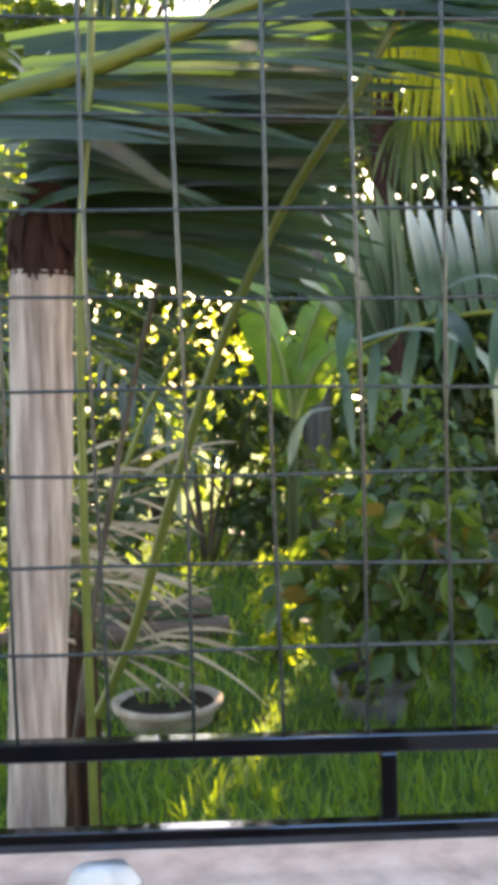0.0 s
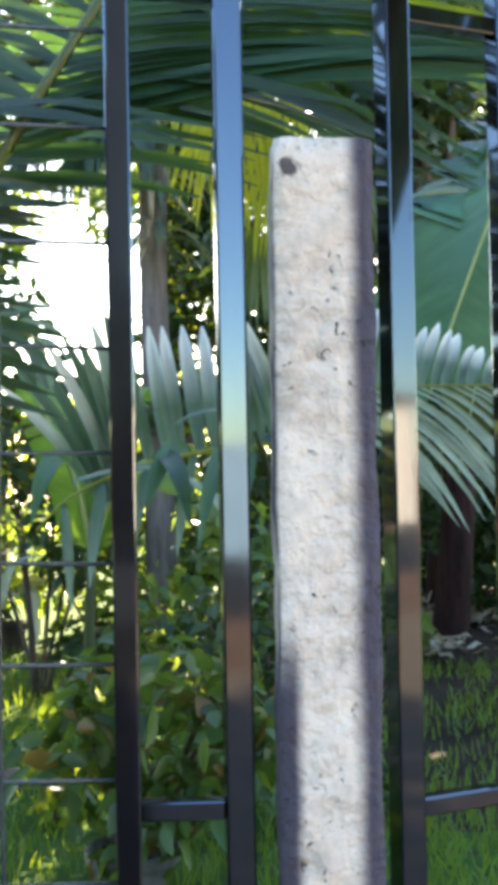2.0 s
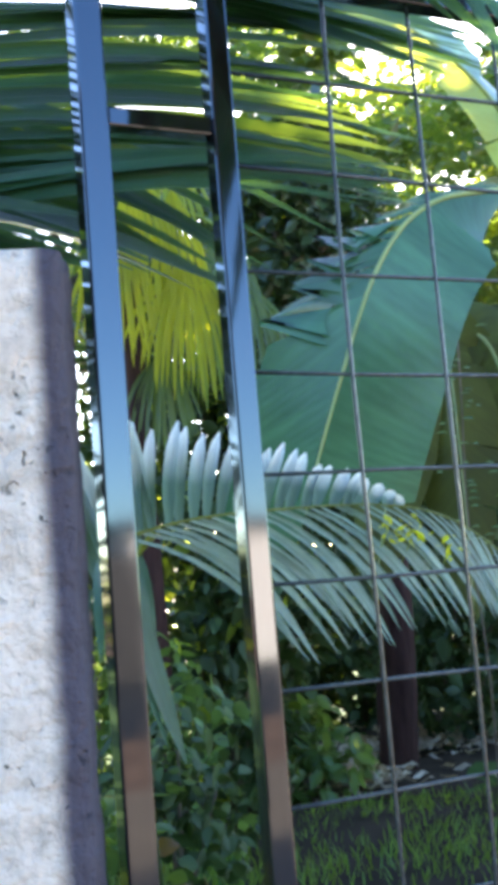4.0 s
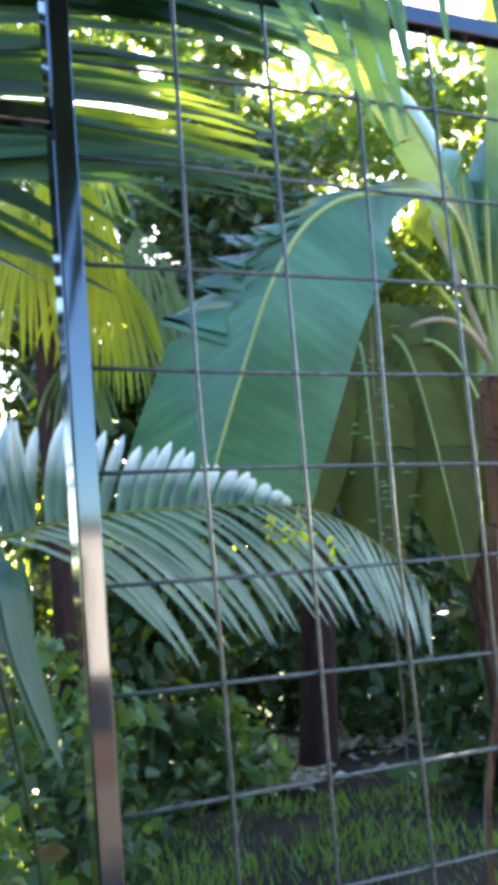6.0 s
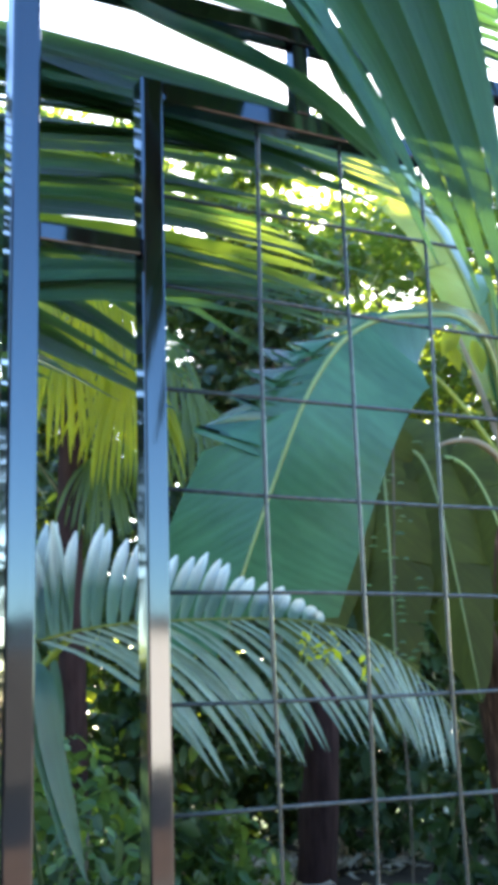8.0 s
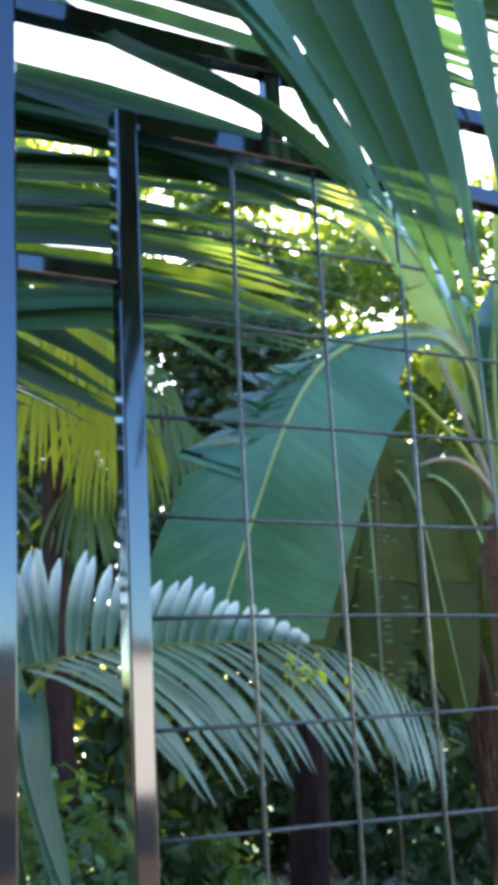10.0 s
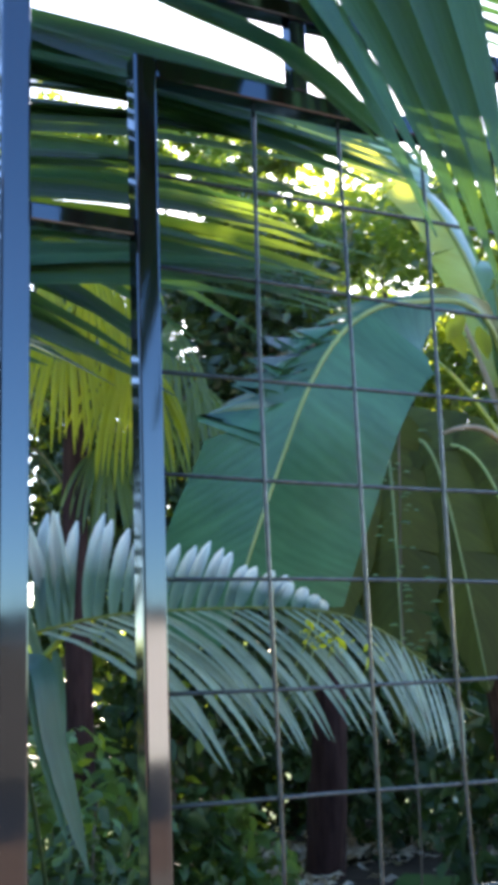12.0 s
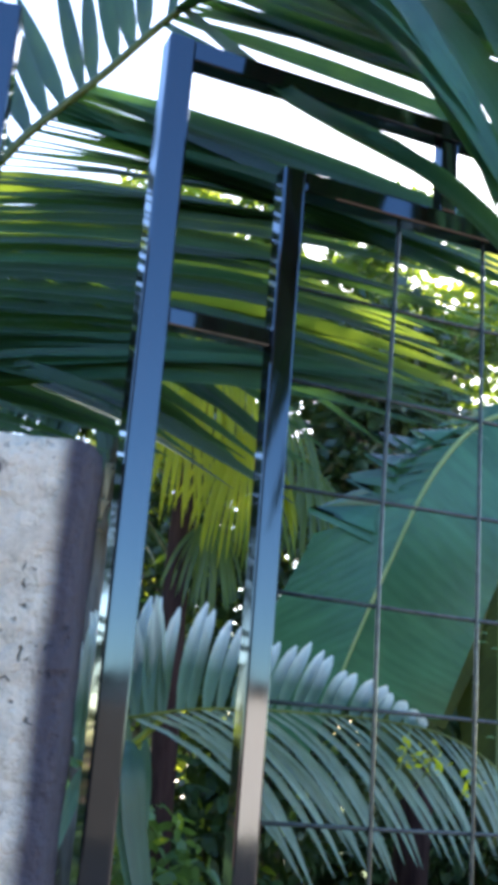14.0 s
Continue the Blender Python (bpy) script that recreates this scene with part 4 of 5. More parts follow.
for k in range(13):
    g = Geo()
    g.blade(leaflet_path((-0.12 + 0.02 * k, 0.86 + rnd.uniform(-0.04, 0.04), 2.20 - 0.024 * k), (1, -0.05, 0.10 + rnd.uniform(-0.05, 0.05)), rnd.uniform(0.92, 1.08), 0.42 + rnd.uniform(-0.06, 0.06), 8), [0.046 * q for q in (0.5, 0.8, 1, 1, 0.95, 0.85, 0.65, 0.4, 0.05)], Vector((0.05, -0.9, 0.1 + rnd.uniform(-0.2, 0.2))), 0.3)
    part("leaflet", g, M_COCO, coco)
# blades of the same leaf that hang over the top rails to the street side
rnd = random.Random(77)
for u, x1, y1, z1, w in ((0.82, 0.844, -0.450, 1.477, 0.037), (0.83, 0.812, -0.450, 1.525, 0.030), (0.84, 0.836, -0.482, 1.397, 0.029), (0.87, 0.876, -0.482, 1.373, 0.039), (0.9, 0.892, -0.490, 1.349, 0.044), (0.93, 0.900, -0.498, 1.357, 0.047), (0.955, 0.916, -0.482, 1.413, 0.042), (0.975, 0.964, -0.466, 1.461, 0.037), (0.99, 1.028, -0.450, 1.477, 0.035), (0.86, 0.780, -0.386, 1.621, 0.030), (0.82, 0.796, -0.386, 1.653, 0.034)):
    a, c2 = rach[min(72, int(u * 72))], Vector((x1, y1, z1))
    mid = Vector((a.x * 0.45 + c2.x * 0.55 + 0.04, min(a.y, 0.15) * 0.5 + 0.5 * c2.y - 0.06, a.z * 0.62 + c2.z * 0.38 + 0.12))
    g = Geo()
    g.blade(bez([a, mid, c2], 10), [1.70 * w * q for q in (0.6, 0.9, 1, 1, 1, 1, 0.95, 0.85, 0.65, 0.4, 0.05)], Vector((0.15, -1, 0.35)), 0.3)
    part("leaflet", g, M_NEAR, coco)


for u, tip, w in ((0.815, (0.938, -0.18, 1.62), 0.046), (0.82, (0.90, -0.15, 1.665), 0.04)):
    a, c2 = rach[int(u * 72)], Vector(tip)
    mid = c2 + Vector((-0.135, 0.06, 0.18))
    g = Geo()
    g.blade(through_points([a, mid + Vector((-0.17, 0.12, 0.16)), mid, c2], 12), [w * q for q in (0.6, 0.9, 1, 1, 1, 1, 1, 1, 0.95, 0.85, 0.65, 0.4, 0.05)], Vector((0.15, -1, 0.35)), 0.3)
    part("leaflet", g, M_NEAR, coco)


# ---- banana plant ----
def banana_leaf(parent, rib, half, normal, mat, seed, tears=8, fold=12.0, tip=0.25, narrow=(None, None), shear=0.0):
    """A big leaf along its midrib, both blades torn into strips at the edge."""
    rnd = random.Random(seed)
    n = len(rib) - 1
    g = Geo()
    g.tube(rib, [0.015 * (1 - 0.8 * i / n) for i in range(n + 1)], 6)
    root = part("leaf", g, M_RIB, parent)
    for sgn in (1, -1):
        cuts = sorted([0.0, 1.0] + [rnd.uniform(0.06, 0.94) for _ in range(tears)] + ([rnd.uniform(0.40, 0.66) for _ in range(17)] if narrow[0] and sgn > 0 else []))
        for a, b2 in zip(cuts[:-1], cuts[1:]):
            if b2 - a < 0.006:
                continue
            g = Geo()
            nu, nv = max(3, int((b2 - a) * 40)), 7
            sag = rnd.uniform(-0.06, 0.06)
            worn = rnd.uniform(0.72, 1.08) if narrow[0] and sgn > 0 and 0.38 < a < 0.64 else 1.0
            notch = rnd.uniform(0.05, 0.3) * min(0.05, b2 - a)
            if worn != 1.0:
                sag, notch = rnd.uniform(-0.20, 0.16), rnd.uniform(0.4, 0.85) * min(0.05, b2 - a)
            for i in range(nu + 1):
                u = a + (b2 - a) * i / nu
                k = min(int(u * n), n - 1)
                p = rib[k].lerp(rib[k + 1], u * n - k)
                T = (rib[k + 1] - rib[k]).normalized()
                N = (Vector(normal) - T * Vector(normal).dot(T)).normalized()
                S = T.cross(N) * sgn
                nar = narrow[0 if sgn > 0 else 1]
                prof = worn * (nar(u) if nar else 1.0) * min(1.0, (u / 0.12) ** 0.6, ((1 - u) / tip) ** 0.55) if 0 < u < 1 else 0.03
                for j in range(nv + 1):
                    v = j / nv
                    edge = 1 - (notch / (b2 - a)) * abs(2 * i / nu - 1) ** 3 * v
                    f = radians(fold) + sag * 2 * v
                    slip = (0.5 - i / nu) * notch * 2.0 * v * v
                    q = p + S * half * prof * v * math.cos(f) * edge - N * half * prof * (math.sin(f) * v + 0.12 * v * v) + T * ((0.14 + shear * sgn) * half * v + slip)
                    q += N * (0.0010 * math.sin(u * 95 + v * 3) + 0.005 * math.sin(u * 31 + v * 2 + sgn)) * v
                    g.v.append(q)
                    g.uv.append((u * 2.0 - v * 0.12, v))
            for i in range(nu):
                for j in range(nv):
                    s = i * (nv + 1) + j
                    g.f.append([s, s + 1, s + nv + 2, s + nv + 1])
            part("blade", g, mat[sgn < 0] if isinstance(mat, tuple) else mat, root)
    return root


def step(u, lo, hi):
    return min(1.0, max(0.0, (u - lo) / (hi - lo)))


def RAGGED(u):
    return 0.10 + 0.14 * step(u, 0.38, 0.42) + 0.48 * step(u, 0.44, 0.48) + 0.28 * step(u, 0.52, 0.60)


def SMOOTH(u):
    return 0.12 + 0.46 * step(u, 0.27, 0.37) + 0.42 * step(u, 0.37, 0.46)


banana = thing("banana_plant", "banana plant with large torn green leaves and a rust-brown stem", "banana plant", (2.4, 2.8, GZ))
ringed_trunk([(2.36, 2.85, GZ - 0.05), (2.40, 2.84, 0.3), (2.44, 2.82, 0.8), (2.45, 2.8, 1.72)], [0.05, 0.06, 0.10, 0.088], M_RUST, banana, sides=18, seed=3)
rnd = random.Random(29)
for k in range(11):
    x, y = 2.18 + 0.045 * k + rnd.uniform(-0.02, 0.02), 2.80 + rnd.uniform(-0.08, 0.10)
    g = Geo()
    g.tube(through_points([(x, y, GZ - 0.03), (x + rnd.uniform(-0.02, 0.02), y, 0.0), (0.5 * x + 1.215 + rnd.uniform(-0.03, 0.03), 2.80, 0.45), (2.43, 2.80, 0.95 + rnd.uniform(-0.15, 0.15))], 14), [rnd.uniform(0.011, 0.020) * (1 - 0.02 * i) for i in range(15)], 6)
    part("stilt_root", g, M_GREYBARK if k % 2 else M_RUST, banana)
ringed_trunk([(2.43, 2.8, 1.7), (2.44, 2.8, 1.95), (2.45, 2.8, 2.2)], [0.075, 0.06, 0.03], M_RACHIS, banana, "crown", "pale green sheathing stalks", sides=14)
banana_leaf(banana, through_points([(2.40, 2.78, 1.95), (2.25, 2.55, 2.26), (2.05, 2.35, 2.34), (1.81, 2.25, 2.31), (1.64, 2.2, 2.26), (1.50, 2.17, 2.15), (1.37, 2.15, 1.95), (1.25, 2.15, 1.66), (1.16, 2.16, 1.42), (1.11, 2.17, 1.27), (1.09, 2.18, 1.20)], 66),
            0.34, (-0.25, -0.92, 0.3), M_BANANA, 61, 2, 6, 0.06, (RAGGED, SMOOTH), 0.32)
# upper leaf: sheen tone on one half, sunlit tone on the other
banana_leaf(banana, through_points([(2.42, 2.8, 2.05), (2.30, 2.75, 2.5), (2.12, 2.68, 2.82), (1.88, 2.62, 3.05), (1.62, 2.6, 3.2), (1.40, 2.6, 3.25)], 50),
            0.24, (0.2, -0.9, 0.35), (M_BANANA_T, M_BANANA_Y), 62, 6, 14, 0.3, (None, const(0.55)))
banana_leaf(banana, through_points([(2.45, 2.8, 2.05), (2.55, 2.75, 2.5), (2.75, 2.7, 2.85), (3.0, 2.65, 2.95), (3.3, 2.6, 2.8)], 40), 0.24, (-0.3, -0.75, 0.5), M_BANANA, 63, 6, 14, 0.3)
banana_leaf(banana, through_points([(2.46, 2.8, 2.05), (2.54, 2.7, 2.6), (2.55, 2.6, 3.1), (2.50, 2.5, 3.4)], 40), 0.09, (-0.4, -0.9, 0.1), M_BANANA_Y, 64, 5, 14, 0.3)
rnd = random.Random(9)
for k, (mid, end) in enumerate((((2.30, 2.75, 2.15), (2.15, 2.72, 2.50)), ((2.37, 2.72, 2.2), (2.33, 2.70, 2.58)), ((2.42, 2.74, 2.2), (2.44, 2.70, 2.50)), ((2.48, 2.74, 2.2), (2.56, 2.72, 2.62)),
                                ((2.28, 2.66, 2.02), (2.02, 2.60, 1.90)), ((2.52, 2.72, 2.1), (2.72, 2.70, 2.35)), ((2.26, 2.72, 2.05), (2.04, 2.68, 2.22)))):
    g = Geo()
    g.tube(bez([(2.43, 2.78, 1.72), mid, end], 10), [0.020 - 0.0012 * i for i in range(11)], 6)
    part("petiole", g, M_DRYLEAF if k in (0, 4) else M_RACHIS, banana)
for k in range(64):
    g = Geo()
    p0 = Vector((2.41 + rnd.uniform(-0.13, 0.14), 2.72 + rnd.uniform(-0.05, 0.02), rnd.uniform(0.5, 1.75)))
    g.blade(leaflet_path(p0, (rnd.uniform(-0.5, 0.5), -0.4, -0.2), rnd.uniform(0.2, 0.55), 2.6), [rnd.uniform(0.012, 0.034) * q for q in BLADE_W], Vector((rnd.uniform(-1, 1), -1, 0.2)), 0.5)
    part("dry_sheath", g, M_DRYLEAF if k % 16 == 5 else M_FIBRE, banana)


# ---- fan palm in the sun, its leaves hanging in a curtain ----
def palmate(parent, crown, hub, axis, radius, spread, n, mat, seed, joined=0.36, face=(0.15, -1, 0.2)):
    """A fan leaf: pleated segments that run from the hub, joined for a part of their length and hanging at their ends."""
    rnd = random.Random(seed)
    hub, axis, face = Vector(hub), Vector(axis).normalized(), Vector(face)
    g = Geo()
    g.tube(bez([crown, Vector(crown).lerp(hub, 0.5) + Vector((0, 0, 0.25)), hub], 10), 0.012, 6)
    stalk = part("petiole", g, M_RACHIS, parent)
    side = axis.cross(face).normalized()
    step = radians(spread) / n
    for k in range(n):
        w = (k + 0.5) / n * 2 - 1
        a = radians(spread / 2) * w
        d = axis * math.cos(a) + side * math.sin(a)
        ln = radius * (1 - 0.18 * w * w) * rnd.uniform(0.88, 1.05)
        path = leaflet_path(hub, d + face * 0.05 * (-1) ** k, ln, 1.9 * rnd.uniform(0.7, 1.4), 8)
        full = 2 * ln * joined * math.tan(step / 2) * 1.05
        g = Geo()
        g.blade(path, [full * q for q in (0.08, 0.36, 0.7, 0.98, 1.0, 0.98, 0.86, 0.55, 0.05)], face + side * rnd.uniform(-0.25, 0.25), 0.5)
        part("segment", g, mat, stalk)


fan = thing("palm_tree", "fan palm with yellow backlit leaves hanging in a curtain", "palm tree", (0.70, 4.95, GZ))
ringed_trunk([(0.72, 4.98, GZ - 0.05), (0.70, 4.95, 1.0), (0.68, 4.95, 2.2), (0.75, 5.0, 3.1)], [0.085, 0.075, 0.07, 0.07], M_MAROON, fan, rings=14)
# backlit yellow and dim green copies put the sunlight into the leaf colour
for hub, axis, r, spread, n, mat, sd in (((1.00, 4.60, 2.80), (-0.05, -0.1, -1), 0.80, 130, 24, M_CURTAIN, 71), ((0.64, 4.48, 3.00), (-0.18, -0.1, -1), 0.82, 90, 18, M_CURTAIN, 72),
                                         ((0.76, 4.55, 3.36), (0.02, -0.1, -1), 0.92, 66, 16, M_CURTAIN, 76), ((0.54, 4.70, 3.30), (-0.08, -0.1, -1), 0.85, 60, 14, M_FAN, 79), ((0.95, 4.62, 3.25), (0.05, -0.1, -1), 0.85, 60, 14, M_CURTAIN, 80),
                                         ((1.22, 4.75, 3.05), (0.14, -0.1, -1), 0.80, 76, 16, M_TREE, 73), ((1.12, 4.85, 2.62), (0.1, -0.1, -1), 0.62, 90, 15, M_LIME, 74), ((0.85, 4.9, 2.35), (-0.05, -0.1, -1), 0.6, 110, 15, M_TREE, 75),
                                         ((1.40, 4.95, 2.75), (0.2, -0.1, -1), 0.7, 90, 15, M_TREE, 77), ((0.90, 4.75, 3.62), (0.05, -0.1, -1), 0.7, 100, 17, M_LIME, 78)):
    palmate(fan, (0.74, 5.0, 3.1), hub, axis, r, spread, n, mat, sd)


# ---- mid-garden fronds in layers ----
def feather_palm(loc, height, lean, leaves, mat, label, seed, leaf_len=1.6, lw=0.045, ll=0.55, mat2=None):
    rnd = random.Random(seed)
    e = thing("palm_tree", label, "palm tree", loc)
    x, y, z = loc
    top = Vector((x + lean[0], y + lean[1], z + height))
    ringed_trunk([(x, y, z - 0.05), (x + lean[0] * 0.2, y + lean[1] * 0.2, z + height * 0.4), tuple(top)], [0.13, 0.10, 0.08], M_BARK, e, rings=14, seed=seed)
    for k in range(leaves):
        a = 2 * math.pi * (k + rnd.uniform(-0.3, 0.3)) / leaves
        el = rnd.uniform(0.1, 0.8)
        ln = leaf_len * rnd.uniform(0.8, 1.15)
        d = Vector((math.cos(a), math.sin(a), 0))
        r = bez([top, top + d * ln * 0.45 + Vector((0, 0, ln * (0.25 + 0.45 * el))), top + d * ln + Vector((0, 0, -ln * 0.35 * (1 - el)))], 16)
        frond(e, r, (d.x * -0.2, d.y * -0.2, 1), [
            dict(sign=1, n=28, length=bell(0.15, ll), angle=const(52), lift=const(10), droop=0.6, width=lw),
            dict(sign=-1, n=28, length=bell(0.15, ll), angle=const(52), lift=const(10), droop=0.6, width=lw)], (mat2 if mat2 and k % 3 == 0 else mat), 0.018, 0.004, seed + k, petiole=0.12)
    return e


feather_palm((-2.3, 3.2, GZ), 2.4, (0.1, -0.2), 10, M_DARKF, "dark feather palm at the back of the lawn", 102, 1.6)
feather_palm((-1.75, 2.7, GZ), 1.25, (0.1, -0.1), 11, M_DARKF, "low dark feather palm with thin leaflets", 104, 1.25, 0.026, 0.42)


# a palm at the back with a hanging fringe of thin leaflets
fringe = thing("palm_tree", "tall grey-brown palm with a fringe of thin hanging leaflets", "palm tree", (0.27, 5.3, GZ))
ringed_trunk([(0.28, 5.3, GZ - 0.05), (0.26, 5.3, 1.2), (0.25, 5.28, 2.2), (0.26, 5.25, 2.85)], [0.10, 0.09, 0.082, 0.09], M_GREYBARK, fringe, rings=14)
rnd = random.Random(61)
for k in range(46):
    a = rnd.uniform(2.6, 6.8)
    p0 = Vector((0.25 + 0.09 * math.cos(a), 5.25 + 0.09 * math.sin(a), rnd.uniform(2.25, 2.9)))
    g = Geo()
    g.blade(leaflet_path(p0, (0.7 * math.cos(a), 0.7 * math.sin(a), 0.1), rnd.uniform(0.2, 0.55), 2.6), [rnd.uniform(0.02, 0.045) * q for q in BLADE_W], Vector((math.cos(a), math.sin(a), 0.3)), 0.5)
    part("dry_sheath", g, M_GREYG if k % 3 else M_DRYLEAF, fringe)
for k, pts in enumerate(([(0.26, 5.25, 2.85), (0.0, 5.05, 3.10), (-0.26, 4.95, 3.04), (-0.55, 4.9, 2.74)], [(0.26, 5.25, 2.85), (0.10, 5.0, 2.98), (-0.08, 4.9, 2.92), (-0.28, 4.85, 2.68)], [(0.26, 5.25, 2.85), (0.16, 4.95, 3.06), (0.12, 4.75, 3.0), (0.10, 4.6, 2.78)], [(0.26, 5.25, 2.85), (-0.3, 5.2, 3.35), (-0.85, 5.1, 3.25), (-1.25, 5.1, 2.8)])):
    frond(fringe, even(pts, 30), (0, -0.3, 1), [dict(sign=sg, n=90, length=lambda u: 0.56 - 0.22 * u, angle=const(40), lift=const(-20), droop=3.2, width=0.018) for sg in (1, -1)], M_DARKF, 0.010, 0.003, 120 + k, singles=False, petiole=0.15)


# ---- shrubs, trees ----
def shrub(name, loc, blobs, n, size, mat, label, seed, stems=5, accent=None):
    rnd = random.Random(seed)
    e = thing(name, label, "shrub", loc)
    x, y, z = loc
    for k in range(stems):
        bx, by, bz, br = blobs[k % len(blobs)][:4]
        g = Geo()
        g.tube(bez([(x + rnd.uniform(-0.05, 0.05), y + rnd.uniform(-0.05, 0.05), z - 0.03), (x + bx * 0.4, y + by * 0.4, z + bz * 0.5), (x + bx, y + by, z + bz + br * 0.5)], 8), [0.016 - 0.0014 * i for i in range(9)], 6)
        part("stem", g, M_BARK, e)
    g = Geo()
    for bx, by, bz, br in blobs:
        scatter_leaves(g, (x + bx, y + by, z + bz), (br, br, br * 0.9), int(n * br * br * 6), size, rnd, 0.3, ovate=True)
    part("foliage", g, mat, e)
    if accent:
        g = Geo()
        for bx, by, bz, br in blobs:
            scatter_leaves(g, (x + bx, y + by, z + bz), (br, br, br * 0.9), int(n * br * br * 0.6), size, rnd, 0.6, ovate=True)
        part("foliage", g, accent, e)
    return e


def broadleaf(loc, height, crown, n, size, mat, label, seed, trunk=0.14, blobs=14, mat2=None, lean=0.0, bark=None):
    """A tree: tapered trunk, limbs and a ragged crown of leaf clumps."""
    rnd = random.Random(seed)
    e = thing("tree", label, "tree", loc)
    x, y, z = loc
    fork = Vector((x + rnd.uniform(-0.2, 0.2), y + rnd.uniform(-0.2, 0.2), z + height * 0.45))
    ringed_trunk([(x, y, z - 0.1), tuple(Vector((x, y, z)).lerp(fork, 0.5) + Vector((0.08, 0, 0))), tuple(fork)], [trunk, trunk * 0.8, trunk * 0.6], bark or M_BARK, e, sides=10)
    ga, gb = Geo(), Geo()
    for k in range(blobs):
        q = Vector((rnd.gauss(0, 0.5), rnd.gauss(0, 0.5), rnd.uniform(-1, 1)))
        c = Vector((x + lean + q.x * crown[0], y + q.y * crown[1], z + height * 0.68 + q.z * crown[2]))
        r = rnd.uniform(0.28, 0.52) * crown[0]
        if k < 9:
            g = Geo()
            g.tube(bez([fork, fork.lerp(c, 0.5) + Vector((0, 0, 0.2)), c], 8), [trunk * 0.45 * (1 - 0.1 * i) for i in range(9)], 6)
            part("limb", g, M_BARK, e)
        scatter_leaves(gb if (mat2 and k % 3 == 0) else ga, c, (r, r, r * 0.75), n // blobs, size, rnd, 0.2)
    part("crown", ga, mat, e)
    if mat2 and gb.v:
        part("crown", gb, mat2, e)
    return e


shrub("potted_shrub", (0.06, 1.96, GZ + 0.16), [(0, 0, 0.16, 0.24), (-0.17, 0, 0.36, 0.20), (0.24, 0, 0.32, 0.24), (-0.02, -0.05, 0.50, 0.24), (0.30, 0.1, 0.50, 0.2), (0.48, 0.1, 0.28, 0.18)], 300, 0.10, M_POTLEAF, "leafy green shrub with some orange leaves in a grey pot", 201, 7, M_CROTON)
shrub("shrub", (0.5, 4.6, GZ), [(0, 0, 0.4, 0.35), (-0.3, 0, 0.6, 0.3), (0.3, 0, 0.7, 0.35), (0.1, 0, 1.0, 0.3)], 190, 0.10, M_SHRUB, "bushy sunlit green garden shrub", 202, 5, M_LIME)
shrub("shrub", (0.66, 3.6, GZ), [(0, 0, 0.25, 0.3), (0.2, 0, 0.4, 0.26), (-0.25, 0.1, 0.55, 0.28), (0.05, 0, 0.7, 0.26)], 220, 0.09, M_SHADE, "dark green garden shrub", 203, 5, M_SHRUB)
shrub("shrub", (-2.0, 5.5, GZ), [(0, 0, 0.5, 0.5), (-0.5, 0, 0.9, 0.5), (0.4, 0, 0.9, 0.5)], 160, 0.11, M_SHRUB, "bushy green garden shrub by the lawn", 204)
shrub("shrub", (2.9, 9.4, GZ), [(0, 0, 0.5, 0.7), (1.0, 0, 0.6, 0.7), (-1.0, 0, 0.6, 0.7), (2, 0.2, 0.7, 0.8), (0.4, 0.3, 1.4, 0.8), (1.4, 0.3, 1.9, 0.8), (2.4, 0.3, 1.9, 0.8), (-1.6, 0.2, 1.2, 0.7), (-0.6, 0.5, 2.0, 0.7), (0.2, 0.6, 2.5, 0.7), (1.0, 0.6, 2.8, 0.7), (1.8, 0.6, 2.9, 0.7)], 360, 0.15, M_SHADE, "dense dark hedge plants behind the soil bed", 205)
broadleaf((2.78, 7.9, GZ), 6.3, (0.95, 1.1, 1.65), 7600, 0.15, M_TREE, "dark broadleaf tree with the low sun behind it", 301, 0.16, blobs=22, lean=-0.43, bark=M_MAROON)
broadleaf((2.42, 6.5, GZ), 6.05, (0.84, 0.6, 0.72), 4300, 0.15, M_GLOSSY, "dark-trunked tree with dark glossy leaves", 310, 0.15, blobs=28, lean=-0.45, bark=M_MAROON)
broadleaf((4.4, 9.5, GZ), 7.0, (1.9, 1.4, 2.2), 7600, 0.18, M_TREE, "broadleaf tree with sunlight through its leaves", 302, mat2=M_LIME)
broadleaf((3.8, 13.0, GZ), 8.8, (1.7, 1.4, 1.7), 4600, 0.19, M_TREE, "broadleaf tree at the far side of the garden", 303, mat2=M_LIME)
broadleaf((1.72, 9.2, GZ), 9.2, (0.70, 0.6, 1.0), 2600, 0.16, M_TREE, "thin young tree among the others", 309, 0.07, blobs=9)
broadleaf((-2.6, 9.0, GZ), 5.6, (1.8, 1.4, 1.9), 5200, 0.18, M_TREE, "broadleaf tree at the far side of the garden", 304, mat2=M_LIME)
broadleaf((-1.0, 7.7, GZ), 6.9, (1.25, 0.9, 1.1), 4400, 0.15, M_TREE, "slender broadleaf tree beside the lawn", 308, 0.1)
broadleaf((0.56, 10.5, GZ), 9.2, (1.35, 1.0, 1.5), 5200, 0.17, M_TREE, "grey-trunked tree with a high leafy crown", 307, 0.22, mat2=M_LIME)
broadleaf((5.8, 8.5, GZ), 6.0, (1.8, 1.4, 1.9), 5200, 0.18, M_TREE, "broadleaf tree at the far side of the garden", 305)
broadleaf((-3.4, 13.0, GZ), 5.0, (2.2, 1.4, 1.9), 4600, 0.2, M_TREE, "broadleaf tree at the far side of the garden", 306, mat2=M_LIME)
g = Geo()
rnd = random.Random(400)
